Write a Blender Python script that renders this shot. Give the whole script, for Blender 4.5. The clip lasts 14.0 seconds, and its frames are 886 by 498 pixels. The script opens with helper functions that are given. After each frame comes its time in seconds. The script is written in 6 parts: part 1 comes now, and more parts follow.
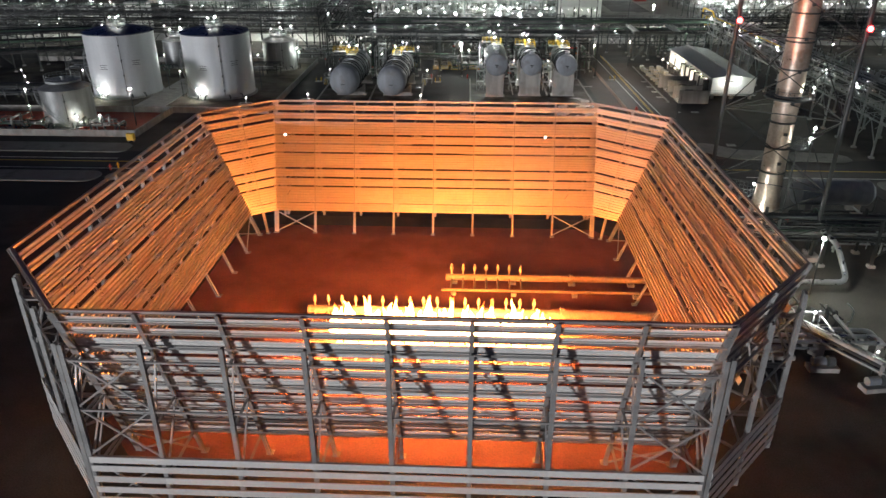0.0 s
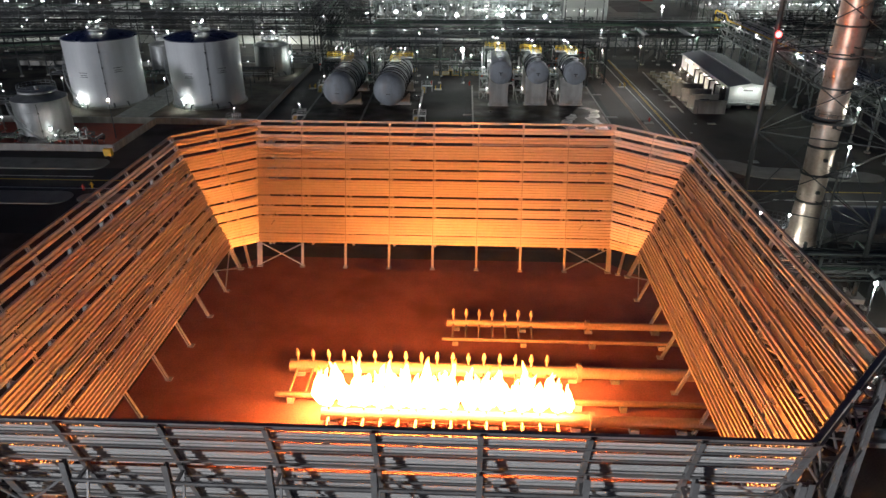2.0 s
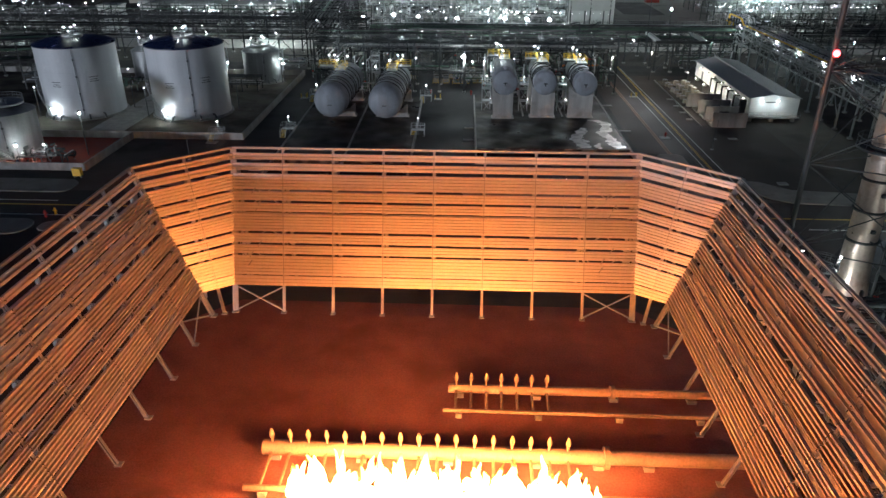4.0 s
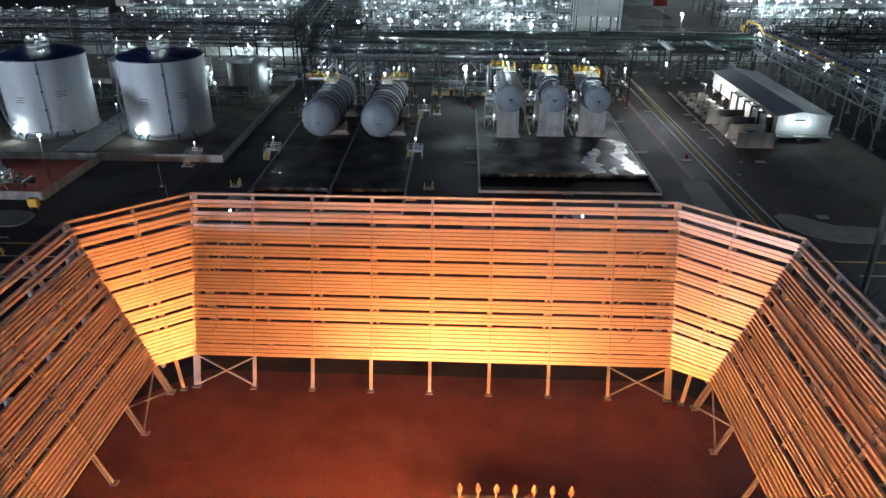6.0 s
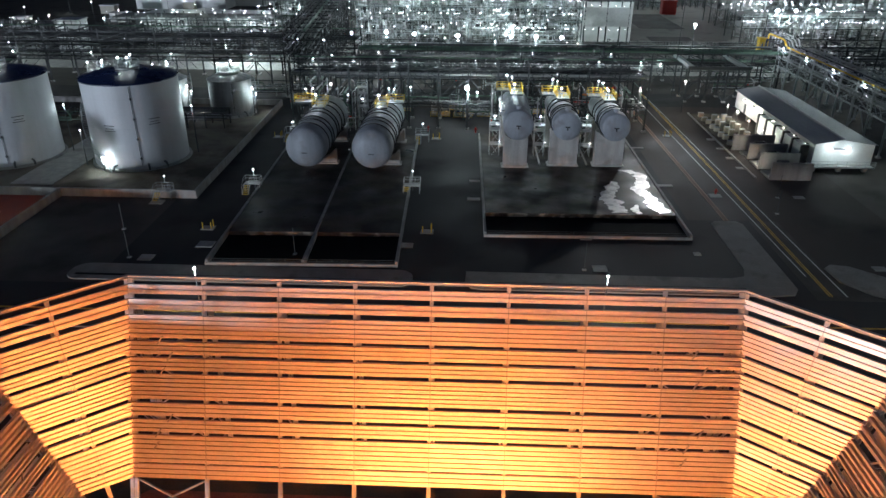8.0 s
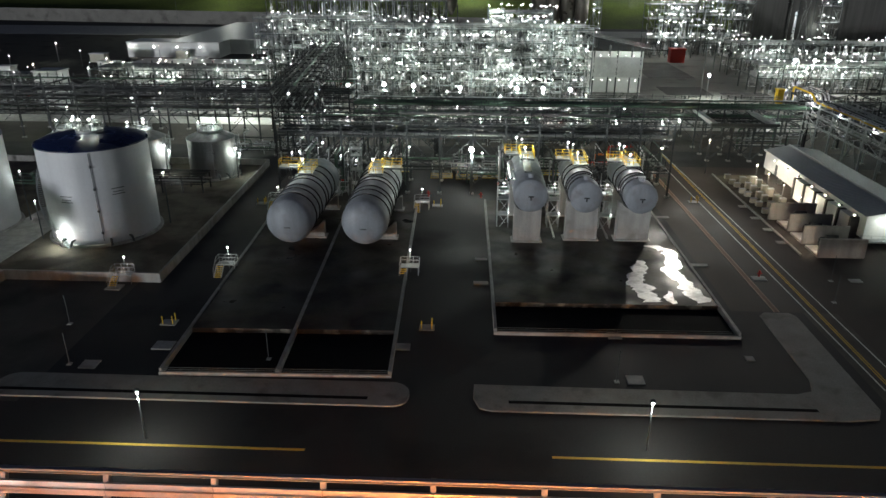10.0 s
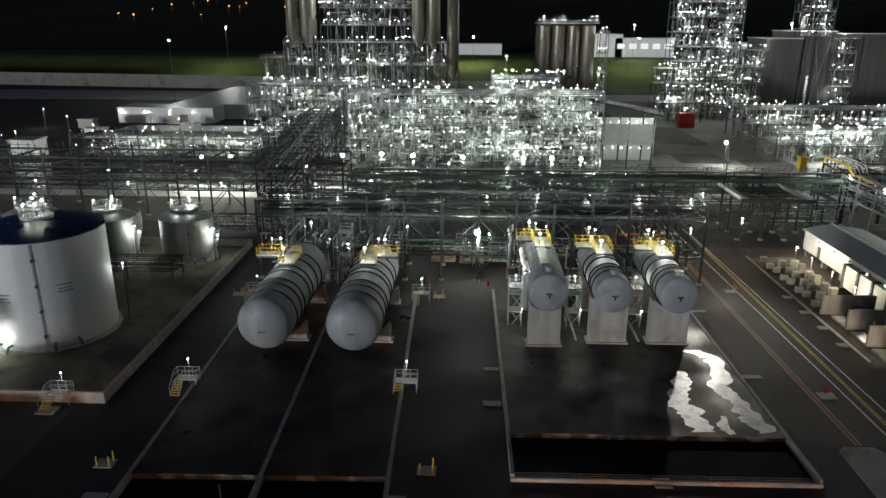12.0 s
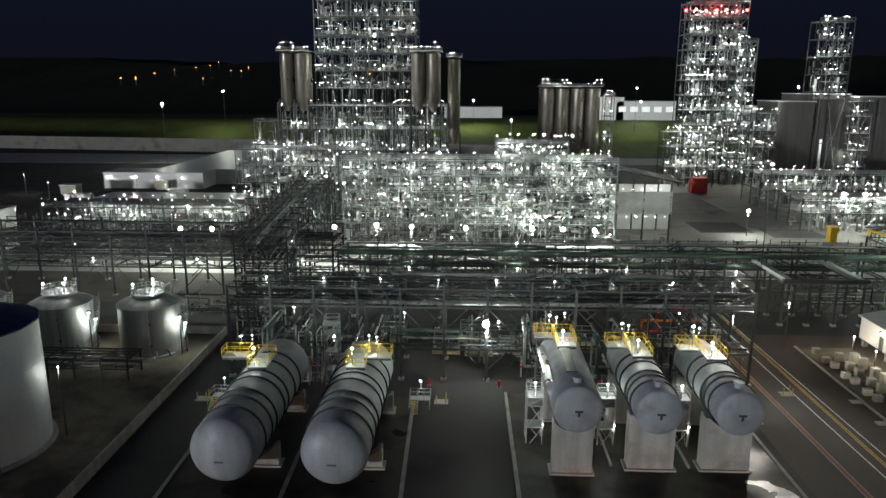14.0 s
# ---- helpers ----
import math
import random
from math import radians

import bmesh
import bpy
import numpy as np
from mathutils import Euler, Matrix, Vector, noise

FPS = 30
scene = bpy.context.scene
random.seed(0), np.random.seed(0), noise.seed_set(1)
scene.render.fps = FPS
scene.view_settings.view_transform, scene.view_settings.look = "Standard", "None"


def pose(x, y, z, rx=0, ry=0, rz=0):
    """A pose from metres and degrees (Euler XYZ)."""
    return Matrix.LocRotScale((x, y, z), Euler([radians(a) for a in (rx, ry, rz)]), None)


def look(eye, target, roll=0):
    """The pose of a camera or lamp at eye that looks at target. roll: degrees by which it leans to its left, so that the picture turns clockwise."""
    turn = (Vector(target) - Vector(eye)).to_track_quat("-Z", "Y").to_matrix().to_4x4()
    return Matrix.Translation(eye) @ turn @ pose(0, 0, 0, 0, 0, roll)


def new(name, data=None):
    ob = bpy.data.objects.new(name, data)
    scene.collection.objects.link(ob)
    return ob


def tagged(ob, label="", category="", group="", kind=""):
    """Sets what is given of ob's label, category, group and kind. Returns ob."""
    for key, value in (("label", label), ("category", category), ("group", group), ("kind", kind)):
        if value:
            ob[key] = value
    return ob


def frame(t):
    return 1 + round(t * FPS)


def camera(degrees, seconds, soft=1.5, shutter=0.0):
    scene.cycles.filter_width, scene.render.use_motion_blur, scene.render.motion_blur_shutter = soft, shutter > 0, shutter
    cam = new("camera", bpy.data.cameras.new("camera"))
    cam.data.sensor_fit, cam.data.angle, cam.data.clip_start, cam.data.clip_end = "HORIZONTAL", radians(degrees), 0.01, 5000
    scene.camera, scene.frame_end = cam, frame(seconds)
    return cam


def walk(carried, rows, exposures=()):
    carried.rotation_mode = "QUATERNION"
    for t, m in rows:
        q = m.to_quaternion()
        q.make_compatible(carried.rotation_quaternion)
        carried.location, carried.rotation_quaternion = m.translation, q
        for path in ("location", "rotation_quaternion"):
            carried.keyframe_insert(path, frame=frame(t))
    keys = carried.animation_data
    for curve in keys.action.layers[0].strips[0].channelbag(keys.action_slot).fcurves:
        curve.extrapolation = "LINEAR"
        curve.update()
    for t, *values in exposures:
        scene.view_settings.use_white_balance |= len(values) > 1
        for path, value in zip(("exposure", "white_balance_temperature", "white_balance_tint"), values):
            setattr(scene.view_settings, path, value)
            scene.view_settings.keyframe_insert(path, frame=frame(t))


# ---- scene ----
cam = camera(64.6, 14.0)
METRES, EYE, TILT, LEAN, TURN = 100.0, 40.2, -25.7, 0.0, 2.5
ROWS = [
    (0.0, 0.0, 0.0, 0.0, -0.0, 0.0, 0.0),
    (0.5, -0.0, 0.0221, 0.0113, 0.01, -0.06, -0.01),
    (1.0, 0.0001, 0.0449, 0.0234, 0.01, -0.13, -0.05),
    (1.5, 0.0001, 0.0686, 0.036, 0.02, -0.19, -0.05),
    (2.0, -0.0003, 0.093, 0.0488, 0.03, -0.26, -0.05),
    (2.5, -0.0005, 0.1184, 0.0611, 0.02, -0.33, -0.08),
    (3.0, -0.0013, 0.1447, 0.0732, -0.01, -0.34, -0.08),
    (5.5, -0.0035, 0.2889, 0.1413, -0.13, -0.43, -0.2),
    (6.0, -0.0037, 0.3207, 0.1577, -0.15, -0.43, -0.19),
    (6.5, -0.0045, 0.3531, 0.1741, -0.18, -0.43, -0.21),
    (7.0, -0.0053, 0.3861, 0.1902, -0.2, -0.4, -0.19),
    (7.5, -0.0059, 0.4202, 0.2068, -0.23, -0.38, -0.2),
    (8.0, -0.0059, 0.4549, 0.2247, -0.25, -0.19, -0.2),
    (10.5, -0.009, 0.6371, 0.3123, -0.22, 4.21, -0.2),
    (11.0, -0.0093, 0.674, 0.33, -0.2, 5.4, -0.18),
    (11.5, -0.01, 0.711, 0.3476, -0.18, 6.56, -0.14),
    (12.0, -0.0106, 0.749, 0.3646, -0.17, 7.72, -0.13),
    (12.5, -0.0117, 0.7867, 0.3814, -0.16, 8.9, -0.1),
    (13.0, -0.0128, 0.8247, 0.3981, -0.18, 10.09, -0.1),
    (13.5, -0.0136, 0.8637, 0.415, -0.18, 11.29, -0.08),
    (14.0, -0.0146, 0.9012, 0.4326, -0.2, 12.59, -0.08),
]
EXPOSURES = [(0.0, 0.22, 6500, 11), (1.0, 0.08, 6450, 11), (2.0, -0.25, 6300, 11), (3.0, -0.45, 6100, 11), (5.5, 0.0, 5400, 8), (7.5, -0.05, 5450, 8), (8.5, -0.05, 5850, 8), (10.3, 0.0, 6400, 7), (14.0, 0.0, 6500, 8)]
walk(cam, [(t, pose(0, 0, EYE, TILT, LEAN, TURN) @ pose(METRES * x, METRES * y, METRES * z, 90 + pitch, roll, yaw)) for t, x, y, z, yaw, pitch, roll in ROWS], EXPOSURES)

# ---- night sky ----
world = bpy.data.worlds.new("night_sky")
scene.world = world
world.use_nodes = True
wn = world.node_tree.nodes
wl = world.node_tree.links
w_geo = wn.new("ShaderNodeTexCoord")
w_sep = wn.new("ShaderNodeSeparateXYZ")
w_ramp = wn.new("ShaderNodeValToRGB")
w_ramp.color_ramp.elements[0].position, w_ramp.color_ramp.elements[0].color = 0.0, (0.0028, 0.0033, 0.006, 1)
w_ramp.color_ramp.elements[1].position, w_ramp.color_ramp.elements[1].color = 0.35, (0.004, 0.006, 0.016, 1)
wl.new(w_geo.outputs["Generated"], w_sep.inputs[0])
wl.new(w_sep.outputs["Z"], w_ramp.inputs[0])
wl.new(w_ramp.outputs[0], wn["Background"].inputs["Color"])
wn["Background"].inputs["Strength"].default_value = 1.5

# ---- low SUN lamp standing in for unseen lights behind the camera ----
unseen_south_light = new("unseen_south_light", bpy.data.lights.new("unseen_south_light", "SUN"))
unseen_south_light.data.energy, unseen_south_light.data.angle, unseen_south_light.data.color = 1.65, radians(3), (0.95, 0.97, 1.0)
unseen_south_light.matrix_basis = look((-80, -100, 1.9), (0, 0, 0))

# ---- strengths of what gives off light ----
FLAME_POWER = 275.0
GLOBE_POWER = 90.0
LAMP_WATTS = 900.0


# ---- materials ----
def material(name, base, rough=0.6, metal=0.0, var=0.25, scale=1.5, fine=14.0, bump=0.15, stain=None, stain_at=(0.55, 0.7), stain_scale=0.25, rough_var=0.15, per_piece=0.0, streak=0.0, shine=0.5):
    """A surface with two scales of variation in world metres; stain: a second colour in patches; streak: vertical run marks."""
    m = bpy.data.materials.new(name)
    m.use_nodes = True
    n, l = m.node_tree.nodes, m.node_tree.links
    b = n["Principled BSDF"]
    geo = n.new("ShaderNodeNewGeometry")
    big, small = n.new("ShaderNodeTexNoise"), n.new("ShaderNodeTexNoise")
    for node, sc in ((big, scale), (small, fine)):
        node.inputs["Scale"].default_value = sc
        node.inputs["Detail"].default_value = 5
        l.new(geo.outputs["Position"], node.inputs["Vector"])
    mixn = n.new("ShaderNodeMath"); mixn.operation = "ADD"
    l.new(big.outputs["Fac"], mixn.inputs[0]); l.new(small.outputs["Fac"], mixn.inputs[1])
    ramp = n.new("ShaderNodeMapRange")
    ramp.inputs["From Min"].default_value, ramp.inputs["From Max"].default_value = 0.6, 1.4
    ramp.inputs["To Min"].default_value, ramp.inputs["To Max"].default_value = 1 - var, 1 + var
    l.new(mixn.outputs[0], ramp.inputs["Value"])
    last = ramp.outputs[0]
    if per_piece:
        info = n.new("ShaderNodeObjectInfo")
        r = n.new("ShaderNodeMapRange")
        r.inputs["To Min"].default_value, r.inputs["To Max"].default_value = 1 - per_piece, 1 + per_piece
        l.new(info.outputs["Random"], r.inputs["Value"])
        mul = n.new("ShaderNodeMath"); mul.operation = "MULTIPLY"
        l.new(last, mul.inputs[0]); l.new(r.outputs[0], mul.inputs[1]); last = mul.outputs[0]
    if streak:
        mp = n.new("ShaderNodeMapping"); mp.inputs["Scale"].default_value = (0.8, 0.8, 0.06)
        st = n.new("ShaderNodeTexNoise"); st.inputs["Scale"].default_value = 1.0; st.inputs["Detail"].default_value = 4
        l.new(geo.outputs["Position"], mp.inputs[0]); l.new(mp.outputs[0], st.inputs["Vector"])
        r = n.new("ShaderNodeMapRange")
        r.inputs["From Min"].default_value, r.inputs["From Max"].default_value = 0.35, 0.65
        r.inputs["To Min"].default_value, r.inputs["To Max"].default_value = 1 - streak, 1.0
        l.new(st.outputs["Fac"], r.inputs["Value"])
        mul = n.new("ShaderNodeMath"); mul.operation = "MULTIPLY"
        l.new(last, mul.inputs[0]); l.new(r.outputs[0], mul.inputs[1]); last = mul.outputs[0]
    colour = n.new("ShaderNodeVectorMath"); colour.operation = "SCALE"
    colour.inputs[0].default_value = base
    l.new(last, colour.inputs["Scale"])
    out = colour.outputs[0]
    if stain:
        sn = n.new("ShaderNodeTexNoise"); sn.inputs["Scale"].default_value = stain_scale; sn.inputs["Detail"].default_value = 6
        l.new(geo.outputs["Position"], sn.inputs["Vector"])
        sr = n.new("ShaderNodeMapRange"); sr.inputs["From Min"].default_value, sr.inputs["From Max"].default_value = stain_at
        l.new(sn.outputs["Fac"], sr.inputs["Value"])
        mx = n.new("ShaderNodeMix"); mx.data_type = "RGBA"
        l.new(sr.outputs[0], mx.inputs["Factor"]); l.new(out, mx.inputs[6]); mx.inputs[7].default_value = (*stain, 1)
        out = mx.outputs[2]
    l.new(out, b.inputs["Base Color"])
    rr = n.new("ShaderNodeMapRange")
    rr.inputs["From Min"].default_value, rr.inputs["From Max"].default_value = 0.3, 0.7
    rr.inputs["To Min"].default_value, rr.inputs["To Max"].default_value = max(0.03, rough - rough_var), min(1, rough + rough_var)
    l.new(big.outputs["Fac"], rr.inputs["Value"]); l.new(rr.outputs[0], b.inputs["Roughness"])
    b.inputs["Metallic"].default_value = metal
    b.inputs["Specular IOR Level"].default_value = shine
    if bump:
        bp = n.new("ShaderNodeBump"); bp.inputs["Strength"].default_value = bump; bp.inputs["Distance"].default_value = 0.05
        l.new(small.outputs["Fac"], bp.inputs["Height"]); l.new(bp.outputs[0], b.inputs["Normal"])
    return m


def glowing(name, colour, power, sampled=False):
    m = bpy.data.materials.new(name)
    m.use_nodes = True
    b = m.node_tree.nodes["Principled BSDF"]
    b.inputs["Base Color"].default_value = (0.8, 0.8, 0.8, 1)
    b.inputs["Emission Color"].default_value = (*colour, 1)
    b.inputs["Emission Strength"].default_value = power
    m.cycles.emission_sampling = "AUTO" if sampled else "NONE"
    return m


ASPHALT = material("asphalt", (0.045, 0.043, 0.043), 0.75, var=0.35, scale=0.12, fine=9, bump=0.3, stain=(0.025, 0.024, 0.024), stain_scale=0.08, shine=0.15)
GRAVEL = material("gravel", (0.09, 0.085, 0.075), 0.9, var=0.45, scale=0.25, fine=7, bump=0.6, stain=(0.05, 0.045, 0.04), stain_scale=0.1, shine=0.15)
FLARE_SOIL = material("flare_soil", (0.27, 0.125, 0.11), 0.95, var=0.35, scale=0.3, fine=6, bump=0.5, stain=(0.19, 0.085, 0.07), stain_scale=0.12, shine=0.15)
RED_GRAVEL = material("red_gravel", (0.28, 0.06, 0.035), 0.9, var=0.4, scale=0.5, fine=6, bump=0.5)
DIRT = material("bund_floor", (0.16, 0.14, 0.11), 0.85, var=0.4, scale=0.2, fine=5, bump=0.4, stain=(0.06, 0.05, 0.04), stain_scale=0.12, stain_at=(0.45, 0.6), shine=0.15)
CONCRETE = material("concrete", (0.42, 0.41, 0.385), 0.8, var=0.25, scale=0.4, fine=8, bump=0.25, stain=(0.25, 0.24, 0.22), stain_scale=0.3, streak=0.2)
WALL_CONCRETE = material("bund_concrete", (0.36, 0.35, 0.33), 0.8, var=0.2, scale=0.5, fine=8, bump=0.2, streak=0.3, stain=(0.22, 0.21, 0.19), stain_scale=0.35)
WET_SLAB = material("wet_slab", (0.055, 0.050, 0.039), 0.55, var=0.35, scale=0.22, fine=4, bump=0.15, stain=(0.024, 0.022, 0.02), stain_at=(0.44, 0.56), stain_scale=0.14, rough_var=0.3, shine=0.15)
STAINED_FACE = material("stained_face", (0.24, 0.21, 0.17), 0.7, var=0.3, scale=0.6, fine=6, bump=0.2, stain=(0.04, 0.03, 0.025), stain_scale=0.5, stain_at=(0.42, 0.52))
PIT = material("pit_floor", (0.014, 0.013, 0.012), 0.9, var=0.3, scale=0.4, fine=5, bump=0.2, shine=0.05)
YARD_CONCRETE = material("yard_concrete", (0.17, 0.165, 0.155), 0.8, var=0.3, scale=0.15, fine=5, bump=0.25, stain=(0.09, 0.085, 0.08), stain_scale=0.12, shine=0.15)
BROWN_ASPHALT = material("brown_asphalt", (0.068, 0.058, 0.052), 0.75, var=0.3, scale=0.15, fine=8, bump=0.3, stain=(0.05, 0.043, 0.04), stain_scale=0.1, shine=0.15)
LINE_WHITE = material("white_line", (0.65, 0.65, 0.62), 0.7, var=0.25, scale=1.0, fine=10, bump=0.1)
LINE_YELLOW = material("yellow_line", (0.6, 0.4, 0.06), 0.7, var=0.25, scale=1.0, fine=10, bump=0.1)
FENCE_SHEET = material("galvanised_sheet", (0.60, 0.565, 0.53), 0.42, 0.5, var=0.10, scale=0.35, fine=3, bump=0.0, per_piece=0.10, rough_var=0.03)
# Same sheet, dull and with a paler base so the south walls look lit.
LIT_DULL_SHEET = material("lit_dull_galvanised_sheet", (0.78, 0.76, 0.73), 0.6, 0.0, var=0.12, scale=0.35, fine=3, bump=0.03, per_piece=0.08, rough_var=0.05)
ISLAND_CONCRETE = material("weathered_kerb_concrete", (0.27, 0.265, 0.245), 0.85, var=0.3, scale=0.4, fine=8, bump=0.25, stain=(0.16, 0.15, 0.14), stain_scale=0.3, shine=0.15)
FENCE_STEEL = material("galvanised_steel", (0.38, 0.375, 0.37), 0.55, 0.4, var=0.2, scale=1, fine=6, bump=0.06)
STEEL_GREY = material("rack_steel", (0.085, 0.093, 0.095), 0.55, 0.3, var=0.25, scale=0.6, fine=6, bump=0.08, per_piece=0.15)
STEEL_DARK = material("dark_steel", (0.045, 0.048, 0.05), 0.55, 0.3, var=0.25, scale=0.6, fine=6, bump=0.08, per_piece=0.15)
STEEL_PALE = material("pale_steel", (0.38, 0.40, 0.40), 0.5, 0.35, var=0.25, scale=0.6, fine=6, bump=0.08, per_piece=0.15)
CLADDING = material("aluminium_cladding", (0.55, 0.56, 0.57), 0.33, 0.85, var=0.15, scale=0.8, fine=5, bump=0.08, per_piece=0.12)
TANK_CLAD = material("weathered_cladding", (0.33, 0.34, 0.34), 0.5, 0.5, var=0.15, scale=0.5, fine=4, bump=0.04, streak=0.35)
DULL_PIPE = material("dull_insulated_pipe", (0.2, 0.205, 0.2), 0.6, 0.2, var=0.25, scale=0.5, fine=4, bump=0.08, per_piece=0.25)
FRAME_STEEL = material("process_frame_steel", (0.16, 0.175, 0.18), 0.55, 0.3, var=0.25, scale=0.6, fine=6, bump=0.08, per_piece=0.2)
RUSTY_PIPE = material("burner_pipe", (0.33, 0.26, 0.2), 0.65, 0.3, var=0.3, scale=0.6, fine=5, bump=0.15)
BULLET_PAINT = material("vessel_grey_paint", (0.29, 0.31, 0.34), 0.62, 0.1, var=0.12, scale=0.3, fine=4, bump=0.04, stain=(0.2, 0.2, 0.215), stain_scale=0.5, streak=0.25)
TANK_WHITE = material("tank_white_paint", (0.57, 0.585, 0.61), 0.5, var=0.06, scale=0.25, fine=3, bump=0.03, streak=0.08)
TANK_BLUE = material("tank_blue_roof", (0.012, 0.022, 0.075), 0.32, var=0.15, scale=0.4, fine=4, bump=0.04)
BAND_DARK = material("dark_band", (0.03, 0.032, 0.035), 0.5, 0.3, bump=0.03)
YELLOW = material("safety_yellow", (0.72, 0.46, 0.02), 0.5, var=0.12, bump=0.04)
RED = material("red_paint", (0.45, 0.03, 0.02), 0.5, var=0.15, bump=0.04)
ORANGE = material("orange_paint", (0.6, 0.16, 0.03), 0.5, var=0.15, bump=0.04)
GREEN_PIPE = material("green_pipe", (0.1, 0.16, 0.12), 0.5, 0.2, var=0.2, bump=0.05)
BUILDING_WHITE = material("panel_building", (0.62, 0.63, 0.62), 0.5, var=0.1, scale=0.4, fine=3, bump=0.04)
ROOF_GREY = material("metal_roof", (0.5, 0.51, 0.5), 0.45, 0.1, var=0.15, scale=0.3, fine=3, bump=0.05)
BEIGE = material("beige_unit", (0.42, 0.4, 0.32), 0.55, var=0.15, bump=0.05)
STACK_METAL = material("flare_stack_metal", (0.52, 0.42, 0.35), 0.4, 0.6, var=0.25, scale=0.5, fine=3, bump=0.06, stain=(0.38, 0.27, 0.2), stain_scale=0.6)
SILO_METAL = material("silo_metal", (0.18, 0.165, 0.14), 0.42, 0.6, var=0.15, scale=0.2, fine=2, bump=0.04, streak=0.4)
GRASS = material("grass", (0.10, 0.125, 0.032), 0.95, var=0.5, scale=0.05, fine=0.8, bump=0.5, shine=0.15)
WOODS = material("night_woods", (0.015, 0.02, 0.01), 0.95, var=0.5, scale=0.05, fine=0.6, bump=0.5, shine=0.15)
GREY_WALL = material("grey_building", (0.075, 0.072, 0.068), 0.6, var=0.15, scale=0.08, fine=2, bump=0.04, streak=0.3)
GLOBE = glowing("white_lamp_globe", (1.0, 1.0, 0.95), GLOBE_POWER)
GLOBE_FAR = glowing("far_lamp_globe", (1.0, 1.0, 0.95), 38)
GLOBE_WARM = glowing("warm_lamp_globe", (1.0, 0.86, 0.62), GLOBE_POWER)
GLOBE_ORANGE = glowing("sodium_lamp_globe", (1.0, 0.35, 0.06), 12)
GLOBE_RED = glowing("red_beacon_globe", (1.0, 0.02, 0.02), 40)


def flame_material():
    """Fire: white-hot low down, thinner and more orange in the tips."""
    m = bpy.data.materials.new("gas_flame")
    m.use_nodes = True
    n, l = m.node_tree.nodes, m.node_tree.links
    b = n["Principled BSDF"]
    geo, sep, nz = n.new("ShaderNodeNewGeometry"), n.new("ShaderNodeSeparateXYZ"), n.new("ShaderNodeTexNoise")
    nz.inputs["Scale"].default_value, nz.inputs["Detail"].default_value = 0.9, 4
    l.new(geo.outputs["Position"], sep.inputs[0]); l.new(geo.outputs["Position"], nz.inputs["Vector"])
    add = n.new("ShaderNodeMath"); add.operation = "MULTIPLY_ADD"
    l.new(nz.outputs["Fac"], add.inputs[0]); add.inputs[1].default_value = 3.0
    l.new(sep.outputs["Z"], add.inputs[2])
    mr = n.new("ShaderNodeMapRange")
    mr.inputs["From Min"].default_value, mr.inputs["From Max"].default_value = 3.2, 7.4
    l.new(add.outputs[0], mr.inputs["Value"])
    ramp, power = n.new("ShaderNodeValToRGB"), n.new("ShaderNodeMapRange")
    ramp.color_ramp.elements[0].color, ramp.color_ramp.elements[1].color = (1.0, 0.295, 0.062, 1), (1.0, 0.22, 0.03, 1)
    l.new(mr.outputs[0], ramp.inputs[0]); l.new(ramp.outputs[0], b.inputs["Emission Color"])
    power.inputs["To Min"].default_value, power.inputs["To Max"].default_value = FLAME_POWER, FLAME_POWER * 0.008
    l.new(mr.outputs[0], power.inputs["Value"]); l.new(power.outputs[0], b.inputs["Emission Strength"])
    b.inputs["Base Color"].default_value = (0, 0, 0, 1)
    b.inputs["Roughness"].default_value = 1
    return m


FLAME = flame_material()


